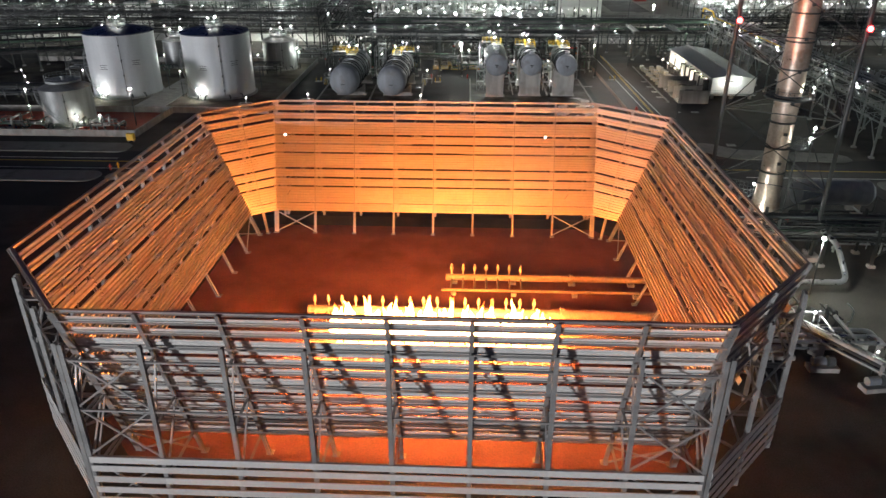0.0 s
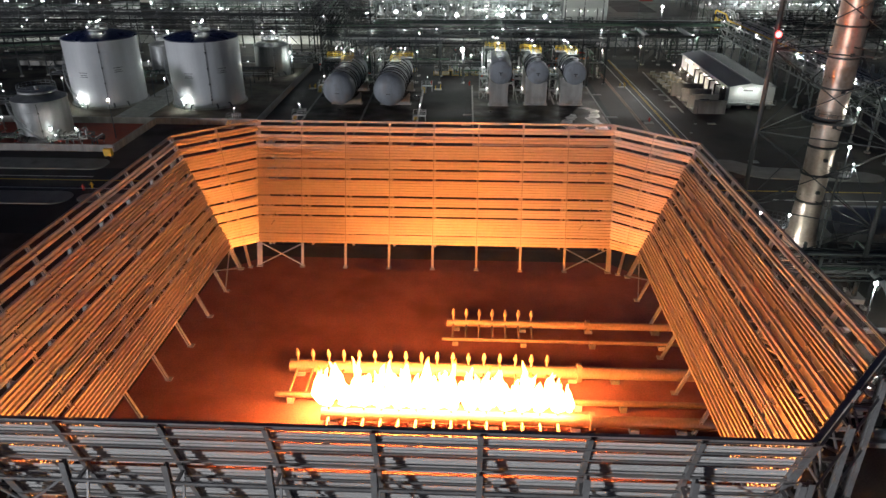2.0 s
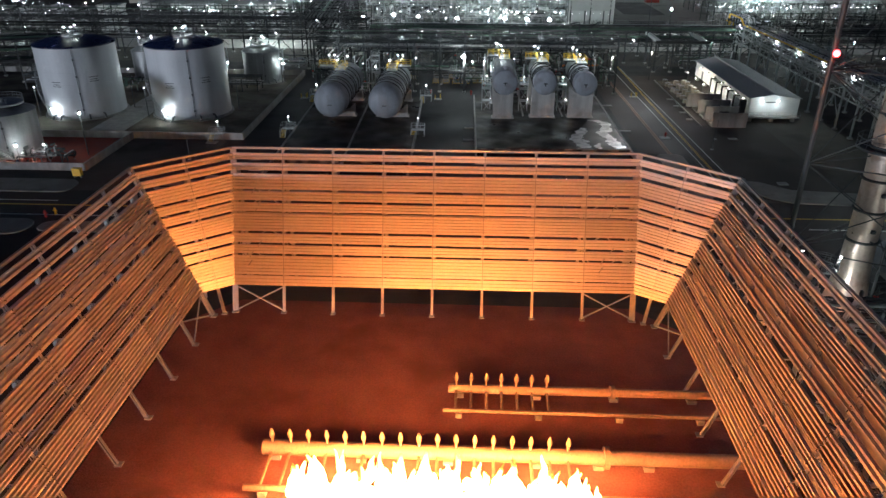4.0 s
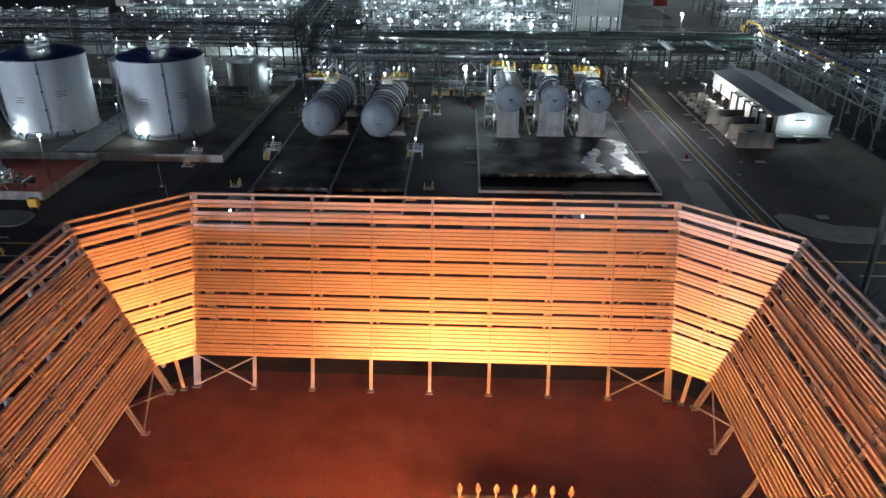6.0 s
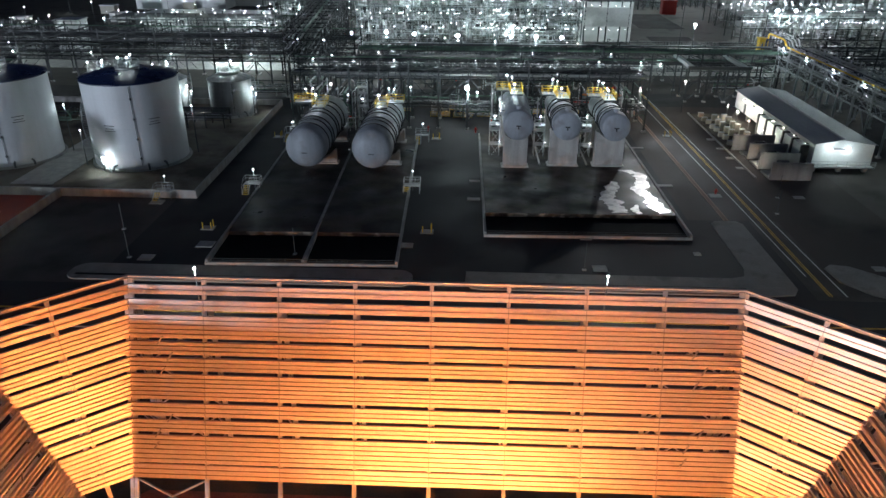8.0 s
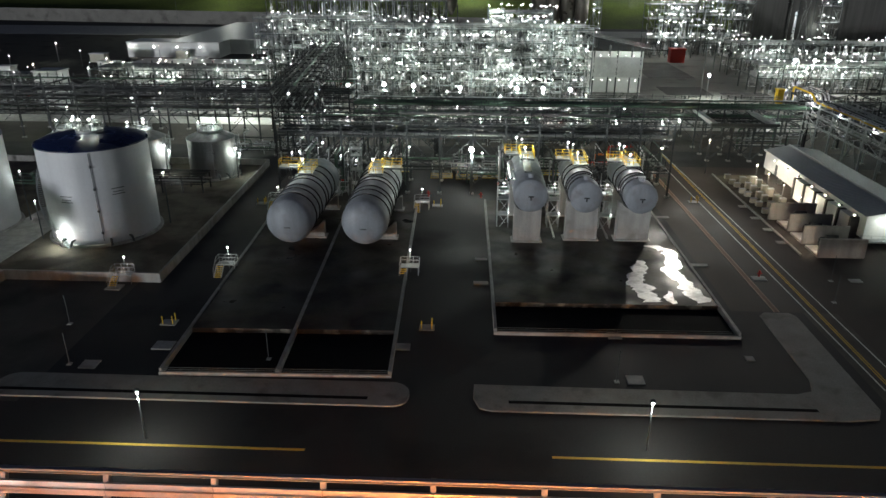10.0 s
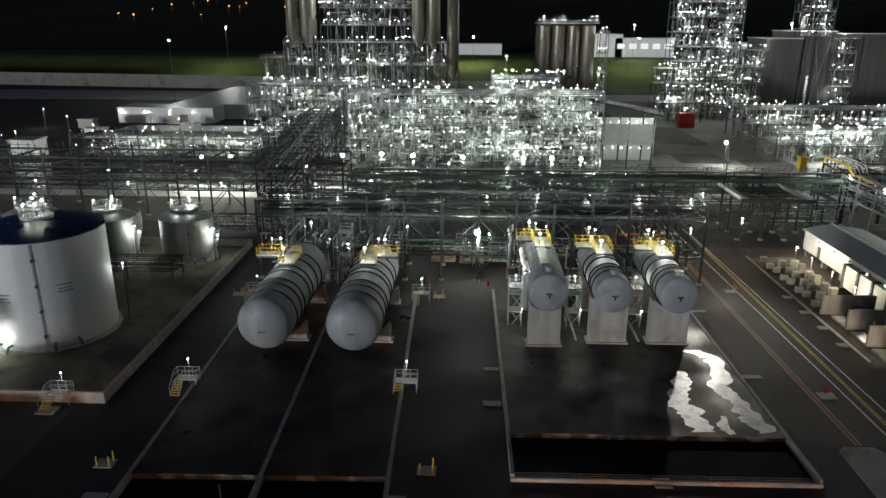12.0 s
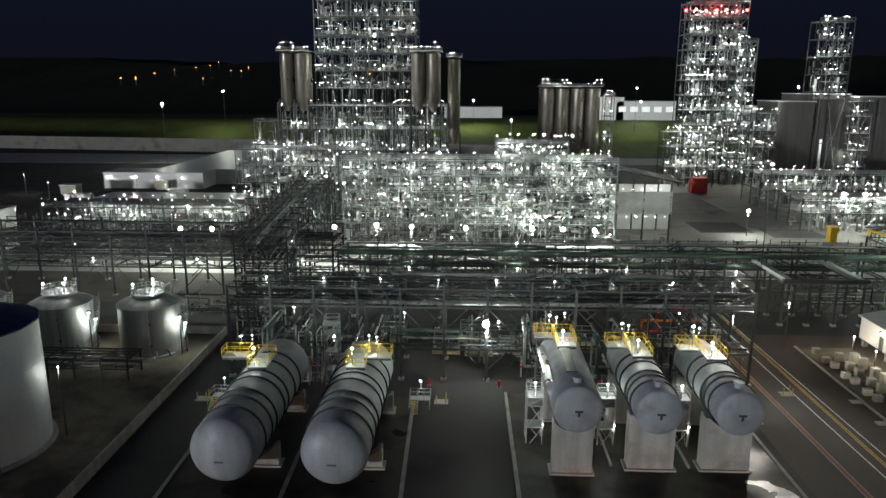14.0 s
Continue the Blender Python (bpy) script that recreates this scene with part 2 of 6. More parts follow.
# ---- mesh tools ----
class Mesh:
    """Collects boxes, tubes and sheets, and becomes one mesh."""

    def __init__(self):
        self.v, self.f = [], []

    def add(self, verts, faces):
        k = len(self.v)
        self.v += [tuple(p) for p in verts]
        self.f += [tuple(i + k for i in f) for f in faces]
        return self

    def box(self, x0, y0, z0, x1, y1, z1):
        return self.add([(x0, y0, z0), (x1, y0, z0), (x1, y1, z0), (x0, y1, z0), (x0, y0, z1), (x1, y0, z1), (x1, y1, z1), (x0, y1, z1)],
                        [(3, 2, 1, 0), (4, 5, 6, 7), (0, 1, 5, 4), (1, 2, 6, 5), (2, 3, 7, 6), (3, 0, 4, 7)])

    def prism(self, outline, z0, z1, bevel=0.0):
        n = len(outline)
        verts = [(x, y, z0) for x, y in outline] + [(x, y, z1 - bevel) for x, y in outline]
        faces = [(i, (i + 1) % n, n + (i + 1) % n, n + i) for i in range(n)]
        if bevel:
            cx, cy = sum(p[0] for p in outline) / n, sum(p[1] for p in outline) / n
            for i in range(n):
                a, b, c = Vector(outline[i - 1]), Vector(outline[i]), Vector(outline[(i + 1) % n])
                t = (c - a).normalized()
                verts.append((b.x - t.y * bevel, b.y + t.x * bevel, z1))
            faces += [(n + i, n + (i + 1) % n, 2 * n + (i + 1) % n, 2 * n + i) for i in range(n)]
            faces.append(tuple(range(2 * n, 3 * n)))
        else:
            faces.append(tuple(range(n, 2 * n)))
        return self.add(verts, faces)

    def path(self, points, r, sides=10):
        pts = [Vector(p) for p in points]
        k, verts, faces = len(pts), [], []
        for i, p in enumerate(pts):
            d = (pts[min(i + 1, k - 1)] - pts[max(i - 1, 0)]).normalized()
            u = d.cross(Vector((0, 0, 1)) if abs(d.z) < 0.95 else Vector((0, 1, 0))).normalized()
            w = d.cross(u)
            rr = r[i] if isinstance(r, (list, tuple)) else r
            if 0 < i < k - 1:
                c = (pts[i + 1] - p).normalized().dot((p - pts[i - 1]).normalized())
                rr = rr / max(0.6, math.sqrt((1 + c) / 2))
            for s in range(sides):
                a = 2 * math.pi * s / sides
                verts.append(p + (u * math.cos(a) + w * math.sin(a)) * rr)
        for i in range(k - 1):
            for s in range(sides):
                a, b = i * sides + s, i * sides + (s + 1) % sides
                faces.append((a, a + sides, b + sides, b))
        faces.append(tuple(range(sides)))
        faces.append(tuple(reversed(range((k - 1) * sides, k * sides))))
        return self.add(verts, faces)

    def turned(self, profile, sides=32, at=(0, 0, 0), axis="z"):
        """A profile of (radius, height) turned about an axis."""
        verts, faces = [], []
        for r, h in profile:
            for s in range(sides):
                a = 2 * math.pi * s / sides
                p = (r * math.cos(a), r * math.sin(a), h) if axis == "z" else (r * math.cos(a), h, r * math.sin(a)) if axis == "y" else (h, r * math.cos(a), r * math.sin(a))
                verts.append((p[0] + at[0], p[1] + at[1], p[2] + at[2]))
        for i in range(len(profile) - 1):
            for s in range(sides):
                a, b = i * sides + s, i * sides + (s + 1) % sides
                faces.append((a, b, b + sides, a + sides) if axis != "y" else (a, a + sides, b + sides, b))
        faces.append(tuple(reversed(range(sides))) if axis != "y" else tuple(range(sides)))
        k = (len(profile) - 1) * sides
        faces.append(tuple(range(k, k + sides)) if axis != "y" else tuple(reversed(range(k, k + sides))))
        return self.add(verts, faces)

    def ball(self, c, r, rings=6, sides=10):
        return self.turned([(max(1e-3, r * math.sin(math.pi * i / rings)), -r * math.cos(math.pi * i / rings)) for i in range(rings + 1)], sides, c)

    def data(self, name, mat, smooth=35):
        me = bpy.data.meshes.new(name)
        me.from_pydata(self.v, [], self.f)
        me.materials.append(mat)
        if smooth:
            me.polygons.foreach_set("use_smooth", [True] * len(me.polygons))
            me.set_sharp_from_angle(angle=radians(smooth))
        me.update()
        return me


def part(name, mesh, mat, parent=None, label="", smooth=35):
    ob = new(name, mesh.data(name, mat, smooth) if isinstance(mesh, Mesh) else mesh)
    if parent:
        ob.parent = parent
    if label:
        ob["label"] = label
    return ob


def thing(name, at, label, category, group="", turn=0, kind=""):
    ob = new(name)
    ob.empty_display_size = 0.3
    ob.matrix_basis = pose(*at, 0, 0, turn)
    return tagged(ob, label, category, group, kind)


SHARED = {}


def shared(shape, mat):
    key = (shape, mat.name)
    if key not in SHARED:
        m = Mesh()
        if shape == "ibeam":
            o = [(-.5, -.5), (.5, -.5), (.5, -.38), (.09, -.38), (.09, .38), (.5, .38), (.5, .5), (-.5, .5), (-.5, .38), (-.09, .38), (-.09, -.38), (-.5, -.38)]
            n = len(o)
            m.add([(x, y, 0) for x, y in o] + [(x, y, 1) for x, y in o], [(i, (i + 1) % n, n + (i + 1) % n, n + i) for i in range(n)])
        elif shape == "bar":
            m.box(-.5, -.5, 0, .5, .5, 1)
        elif shape == "tube":
            m.turned([(1, 0), (1, 1)], 10)
        SHARED[key] = m.data(shape, mat)
    return SHARED[key]


def stick(name, p, q, w, mat, parent, shape="ibeam", h=None, label=""):
    """A straight member from p to q, of width w, on a shared mesh."""
    p, q = Vector(p), Vector(q)
    d = q - p
    if d.length < 1e-4:
        return None
    zax = d.normalized()
    yax = Vector((0, 0, 1)) if abs(zax.z) < 0.98 else Vector((0, 1, 0))
    xax = yax.cross(zax).normalized()
    yax = zax.cross(xax)
    m = Matrix((xax, yax, zax)).transposed().to_4x4()
    m.translation = p
    ob = new(name, shared(shape, mat))
    ob.parent = parent
    ob.matrix_basis = m @ Matrix.Diagonal((w, h or w, d.length, 1))
    if label:
        ob["label"] = label
    return ob


def bent_pipe(points, bend=0.6):
    """Points of a pipe run with its corners rounded."""
    pts = [Vector(p) for p in points]
    out = [pts[0]]
    for a, b, c in zip(pts, pts[1:], pts[2:]):
        u, w = (a - b), (c - b)
        k = min(bend, u.length * 0.45, w.length * 0.45)
        s, e = b + u.normalized() * k, b + w.normalized() * k
        for i in range(5):
            t = i / 4
            out.append(s.lerp(b, t).lerp(b.lerp(e, t), t))
    out.append(pts[-1])
    return out


def railing(points, parent, mat, height=1.07, gap=1.5, name="handrail", r=0.035):
    """Top rail, mid rail, toe board and posts along a run of points, as one mesh."""
    m = Mesh()
    for a, b in zip(points, points[1:]):
        a, b = Vector(a), Vector(b)
        for h in (height, height * 0.55):
            m.path([a + Vector((0, 0, h)), b + Vector((0, 0, h))], r, 5)
        n = max(1, round((b - a).length / gap))
        for i in range(n + 1):
            p = a.lerp(b, i / n)
            m.path([p, p + Vector((0, 0, height))], r, 5)
        m.path([a + Vector((0, 0, 0.07)), b + Vector((0, 0, 0.07))], 0.06, 4)
    return part(name, m, mat, parent)


def railing_parts(points, parent, mat, height=1.07, gap=1.3, r=0.035):
    """The same kind of railing with each rail and post a part of its own."""
    up = Vector((0, 0, 1))
    for a, b in zip(points, points[1:]):
        a, b = Vector(a), Vector(b)
        stick("top_rail", a + up * height, b + up * height, r, mat, parent, "tube")
        stick("mid_rail", a + up * height * 0.55, b + up * height * 0.55, r, mat, parent, "tube")
        n = max(1, round((b - a).length / gap))
        for i in range(n):
            p = a.lerp(b, i / n)
            stick("post", p, p + up * height, r, mat, parent, "tube")


def lamp_light(at, watts, radius=0.25, colour=(0.92, 0.985, 0.88)):
    d = bpy.data.lights.new("lamp_light", "POINT")
    d.energy, d.color, d.shadow_soft_size = watts, colour, radius
    ob = new("lamp_light", d)
    ob.location = at
    return ob


# ---- ground, roads, islands ----
def rise(x, y):
    """Height of the land: flat plant, then the embankment and the wooded hills."""
    def s(a, b, v):
        t = max(0.0, min(1.0, (v - a) / (b - a)))
        return t * t * (3 - 2 * t)
    h = 13 * s(540, 640, y + 0.12 * x)
    far = s(780, 1500, y)
    h += far * (70 + 40 * noise.noise((x * 0.0016, y * 0.0016, 0.3)) + 14 * noise.noise((x * 0.008, y * 0.006, 1.7)))
    return h


def ground_sheet():
    ys = [-900, -500, -200, -50, 60, 200, 350, 500] + [520 + 12 * i for i in range(14)] + [700, 740, 780] + [820 + 60 * i for i in range(16)] + [2000, 2600, 3500]
    xs = [-2600, -1900] + [-1500 + 75 * i for i in range(41)] + [1900, 2600]
    m = Mesh()
    nx = len(xs)
    m.add([(x, y, rise(x, y)) for y in ys for x in xs], [(j * nx + i, j * nx + i + 1, (j + 1) * nx + i + 1, (j + 1) * nx + i) for j in range(len(ys) - 1) for i in range(nx - 1)])
    ob = part("ground", m, GRAVEL, smooth=60)
    me = ob.data
    me.materials.append(GRASS)
    me.materials.append(WOODS)
    for p in me.polygons:
        c = p.center
        p.material_index = 2 if c.y > 760 else 1 if c.y + 0.12 * c.x > 528 else 0
    return tagged(ob, "dark gravel plant ground running up to a grassy bank and wooded hills", "ground", kind="structure")


ground_sheet()


def slab(name, outline, z, mat, label, category, bevel=0.0, kind="structure"):
    return tagged(part(name, Mesh().prism(outline, -0.05, z, bevel), mat), label, category, kind=kind)


def rect(x0, y0, x1, y1):
    return [(x0, y0), (x1, y0), (x1, y1), (x0, y1)]


def rounded(x0, y0, x1, y1, radii, steps=6):
    """A rectangle whose corners (sw, se, ne, nw) have those radii."""
    out = []
    for (cx, cy, a0), r in zip(((x0, y0, 180), (x1, y0, 270), (x1, y1, 0), (x0, y1, 90)), radii):
        if r <= 0:
            out.append((cx, cy))
            continue
        ox, oy = (cx + r if cx == x0 else cx - r), (cy + r if cy == y0 else cy - r)
        for i in range(steps + 1):
            a = radians(a0 + 90 * i / steps)
            out.append((ox + r * math.cos(a), oy + r * math.sin(a)))
    return out


slab("pavement", rect(-48, 94, 38, 226), 0.010, ASPHALT, "dark asphalt yard round the storage vessels", "yard")
slab("road", rect(-260, 96, 260, 123), 0.014, ASPHALT, "dark asphalt plant road with faint wear", "road")
slab("road", rect(29.2, 146, 42.2, 226), 0.016, BROWN_ASPHALT, "asphalt service road with white and yellow lines", "road")
slab("road", rect(42.2, 128, 58, 214), 0.012, BROWN_ASPHALT, "asphalt apron beside the low building", "road")
slab("road", rect(-260, 212, 260, 224.5), 0.020, ASPHALT, "asphalt road along the pipe rack", "road")
slab("pavement", rect(-260, 246, 260, 262), 0.022, CONCRETE, "pale concrete strip behind the pipe rack", "pavement")
slab("pavement", rect(-62, 262, 58, 345), 0.024, YARD_CONCRETE, "pale concrete floor of the process unit", "pavement")
slab("pavement", rect(58, 262, 190, 470), 0.018, YARD_CONCRETE, "pale concrete yard behind the rack", "pavement")
for x0, y0, x1, y1 in ((61, 331, 78, 372), (59, 296, 74, 312), (77, 290, 92, 302)):
    slab("road", rect(x0, y0, x1, y1), 0.036, ASPHALT, "dark asphalt patch in the concrete yard", "road")


def long_line(x0, y0, x1, y1, w, mat, label, z=0.030, name="road_marking", category="road line"):
    """A stripe along the service road, which runs a little askew."""
    tagged(part(name, Mesh().prism([(x0, y0), (x0 + w, y0), (x1 + w, y1), (x1, y1)], 0.012, z), mat), label, category, "road lines", "structure")


def line(x0, y0, x1, y1, mat, label):
    tagged(part("road_marking", Mesh().prism(rect(x0, y0, x1, y1), 0.012, 0.030), mat), label, "road line", "road lines", "structure")


long_line(39.0, 129, 36.75, 222, 0.17, LINE_WHITE, "white painted road edge line")
long_line(39.75, 124, 38.85, 224, 0.14, LINE_YELLOW, "yellow painted centre line")
long_line(40.05, 124, 39.15, 224, 0.14, LINE_YELLOW, "yellow painted centre line")
long_line(41.75, 124, 39.3, 222, 0.17, LINE_WHITE, "white painted road edge line")
line(-200, 113.2, -40, 113.45, LINE_WHITE, "white painted road edge line")
line(-200, 118.6, -64, 118.8, LINE_WHITE, "white painted road edge line")
line(46, 113.2, 200, 113.45, LINE_WHITE, "white painted road edge line")

line(-200, 116.9, -18, 117.2, LINE_YELLOW, "yellow painted road line")
line(4, 116.9, 200, 117.2, LINE_YELLOW, "yellow painted road line")
# trench drain with two pale edges
TRENCH = material("trench_edge_concrete", (0.3, 0.2, 0.15), 0.8)
long_line(34.56, 146, 33.36, 208, 0.44, material("rusty_trench_cover", (0.16, 0.085, 0.055), 0.8, var=0.35, scale=0.8, fine=6, bump=0.2), "rusty steel covers of a long trench drain", 0.04, "trench_cover", "drain cover")
for k in range(2):
    long_line(34.4 + 0.6 * k, 146, 33.2 + 0.6 * k, 208, 0.16, TRENCH, "brownish concrete edge of a long trench drain", 0.06, "trench_edge", "drain edge")


def kerb_island(outline, label="raised pale concrete traffic island with rounded kerb"):
    return tagged(part("kerb_island", Mesh().prism(outline, -0.05, 0.17, 0.05), ISLAND_CONCRETE), label, "traffic island", "kerb islands", "structure")


kerb_island(rounded(-52.0, 123.8, -9.4, 128.0, (1.6, 1.6, 1.9, 1.9)))
kerb_island([(-2.9, 128.0), (-3.0, 125.6), (-2.4, 123.9), (-1.2, 123.5), (33, 123.5), (35.8, 123.9), (36.7, 125.4), (36.7, 144.6), (36.0, 145.6), (33.0, 145.6), (32.2, 144.8), (32.1, 130.6), (31.4, 128.4), (29.6, 127.8)])
kerb_island(rounded(-140, 122.0, -64.5, 127.6, (1, 1.5, 2.5, 1)))
kerb_island(rounded(-140, 106.4, -62.6, 111.6, (1, 2.4, 2.4, 1)))
kerb_island(rounded(-61.6, 107.6, -52.0, 111.0, (1.5, 1, 1, 1.5)))
kerb_island([(42.3, 131.2), (42.6, 127.6), (45, 124.4), (48, 122.8), (66, 121.6), (68, 122.8), (68, 125), (66, 126.6), (49.5, 128.4), (45.6, 131.8), (43.4, 132.2)])
kerb_island(rounded(66, 107, 130, 112, (2, 1, 1, 2)))
# Channels drawn as flat near-black strips on the islands; no groove is cut.
for x0, x1 in ((-51.0, -13.5), (0.5, 30.5)):
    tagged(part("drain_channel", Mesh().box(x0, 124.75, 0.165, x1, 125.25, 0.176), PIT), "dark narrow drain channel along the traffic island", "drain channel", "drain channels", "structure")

# flare yard
oct_floor = [(-27, 90.5), (-32, 85.5), (-32, 48), (-27, 42.5), (16.8, 42.5), (21.8, 48), (21.8, 85.5), (16.8, 90.5)]
slab("flare_floor", list(reversed(oct_floor)), 0.03, FLARE_SOIL, "bare reddish brown soil inside the flare fence", "ground")


def small_pad(x, y, w, d, h=0.14):
    ob = part("concrete_pad", Mesh().prism(rect(-w / 2, -d / 2, w / 2, d / 2), 0, h, 0.03), CONCRETE)
    ob.location = (x, y, 0)
    return tagged(ob, "small flat concrete pad on the asphalt", "concrete pad", "concrete pads")


for x, y, w, d in ((-44.2, 129.9, 1.8, 1.6), (13.9, 129.7, 1.8, 1.6), (-37.9, 134.2, 2.2, 1.8), (-10.9, 135.2, 1.6, 1.4), (-2.0, 152.4, 2.0, 1.0), (36.2, 155.8, 1.9, 1.5), (49.2, 155.8, 1.6, 1.0),
                   (27.4, 134.6, 0.9, 0.9), (-50.5, 148.6, 2.0, 1.6), (13.4, 138.9, 1.6, 1.4), (29.3, 160, 2.4, 0.9), (29.0, 180, 2.2, 0.9), (49.3, 131.4, 1.6, 1.2), (-1.9, 160.5, 1.8, 0.8)):
    small_pad(x, y, w, d)


def bollard_set(x, y):
    b = thing("bollard", (x, y, 0), "yellow safety bollards on a concrete pad beside the basin", "bollard", "bollards")
    part("pad", Mesh().prism(rect(-0.9, -0.7, 0.9, 0.7), 0, 0.12, 0.02), CONCRETE, b)
    for dx, dy in ((-0.6, -0.45), (0.6, -0.45), (0.6, 0.45)):
        part("post", Mesh().turned([(0.07, 0.1), (0.07, 1.1), (0.03, 1.16)], 8, (dx, dy, 0)), YELLOW, b)


for x, y in ((-39.4, 139.5), (-8.5, 139.8), (-40.6, 183.5), (-9.4, 184), (36.6, 188.5)):
    bollard_set(x, y)


def fire_hydrant(x, y, colour=None, label="red fire hydrant standing beside the road"):
    h = thing("fire_hydrant", (x, y, 0), label, "hydrant", "fire hydrants")
    part("barrel", Mesh().turned([(0.22, 0), (0.22, 0.08), (0.13, 0.1), (0.13, 0.75), (0.17, 0.78), (0.17, 0.9), (0.1, 1.02), (0.03, 1.08)], 12), colour or RED, h)
    for a in (-1, 1):
        part("outlet", Mesh().turned([(0.07, 0.1), (0.07, 0.24), (0.09, 0.25), (0.09, 0.32)], 8, (0, 0, 0.6), "x") if a > 0 else Mesh().turned([(0.09, -0.32), (0.09, -0.25), (0.07, -0.24), (0.07, -0.1)], 8, (0, 0, 0.6), "x"), colour or RED, h)
    return h


for x, y in ((36.4, 156.4), (-11.3, 189.3), (-1.7, 189.0), (-62.4, 112.5)):
    fire_hydrant(x, y)
fire_hydrant(-61.5, 113.5, YELLOW, "yellow painted hydrant beside the traffic island")
ybox = thing("hose_cabinet", (-66.0, 128.6, 0), "yellow hose cabinet on legs beside the bund wall", "cabinet")
part("body", Mesh().prism(rect(-0.7, -0.4, 0.7, 0.4), 0.4, 1.7, 0.05), YELLOW, ybox)
part("door", Mesh().box(-0.6, -0.44, 0.5, 0.6, -0.403, 1.55), YELLOW, ybox)
for x in (-0.55, 0.55):
    part("leg", Mesh().box(x - 0.06, -0.3, 0, x + 0.06, 0.3, 0.4), STEEL_GREY, ybox)


# ---- flare wind fence: eight leaning walls of corrugated sheet ----
FX0, FX1, FY0, FY1 = -27.05, 16.55, 46.9, 86.9        # straight runs of the top edge
WX, EX, SY, NY = -35.15, 24.75, 38.0, 94.0              # its four sides
LEAN_IN, TOP = 0.36, 17.0
WIDE_BANDS = [(2.85, 3.90), (3.98, 5.93), (6.20, 7.03), (7.34, 8.19), (8.52, 10.22), (10.56, 11.33), (11.68, 12.45), (12.82, 14.30), (14.74, 15.38), (15.82, 16.44)]
BANDS = [(2.85, 3.90), (3.96, 5.99), (6.16, 7.10), (7.30, 8.27), (8.48, 10.30), (10.51, 11.43), (11.63, 12.56), (12.77, 14.38), (14.70, 15.46), (15.78, 16.46)]


def fence_point(side, u, z):
    """A place on the inner face of a wall: u from 0 to 1 along it, at height z."""
    k = LEAN_IN * (TOP - z)
    n0, n1 = Vector((FX0, NY - k, z)), Vector((FX1, NY - k, z))
    s0, s1 = Vector((FX0, SY + k, z)), Vector((FX1, SY + k, z))
    w0, w1 = Vector((WX + k, FY0, z)), Vector((WX + k, FY1, z))
    e0, e1 = Vector((EX - k, FY0, z)), Vector((EX - k, FY1, z))
    a, b = {"north": (n0, n1), "east": (e1, e0), "south": (s1, s0), "west": (w0, w1), "north_east": (n1, e1), "south_east": (e0, s1), "south_west": (s0, w0), "north_west": (w1, n0)}[side]
    return a.lerp(b, u)


def corrugated(a, b, c, d, pitch=0.34, depth=0.1):
    """A sheet with ribs that run from a to b, between the bottom edge a-b and the top edge d-c."""
    n = (b - a).cross(d - a).normalized()
    h = ((d - a).length + (c - b).length) / 2
    ribs = max(2, round(h / pitch))
    verts, faces = [], []
    for i in range(ribs):
        for f, o in ((0.0, 0), (0.36, 0), (0.46, depth), (0.90, depth)):
            t = (i + f) / ribs
            verts += [a.lerp(d, t) + n * o, b.lerp(c, t) + n * o]
    verts += [d, c]
    for i in range(len(verts) // 2 - 1):
        faces.append((2 * i, 2 * i + 1, 2 * i + 3, 2 * i + 2))
    return Mesh().add(verts, faces)


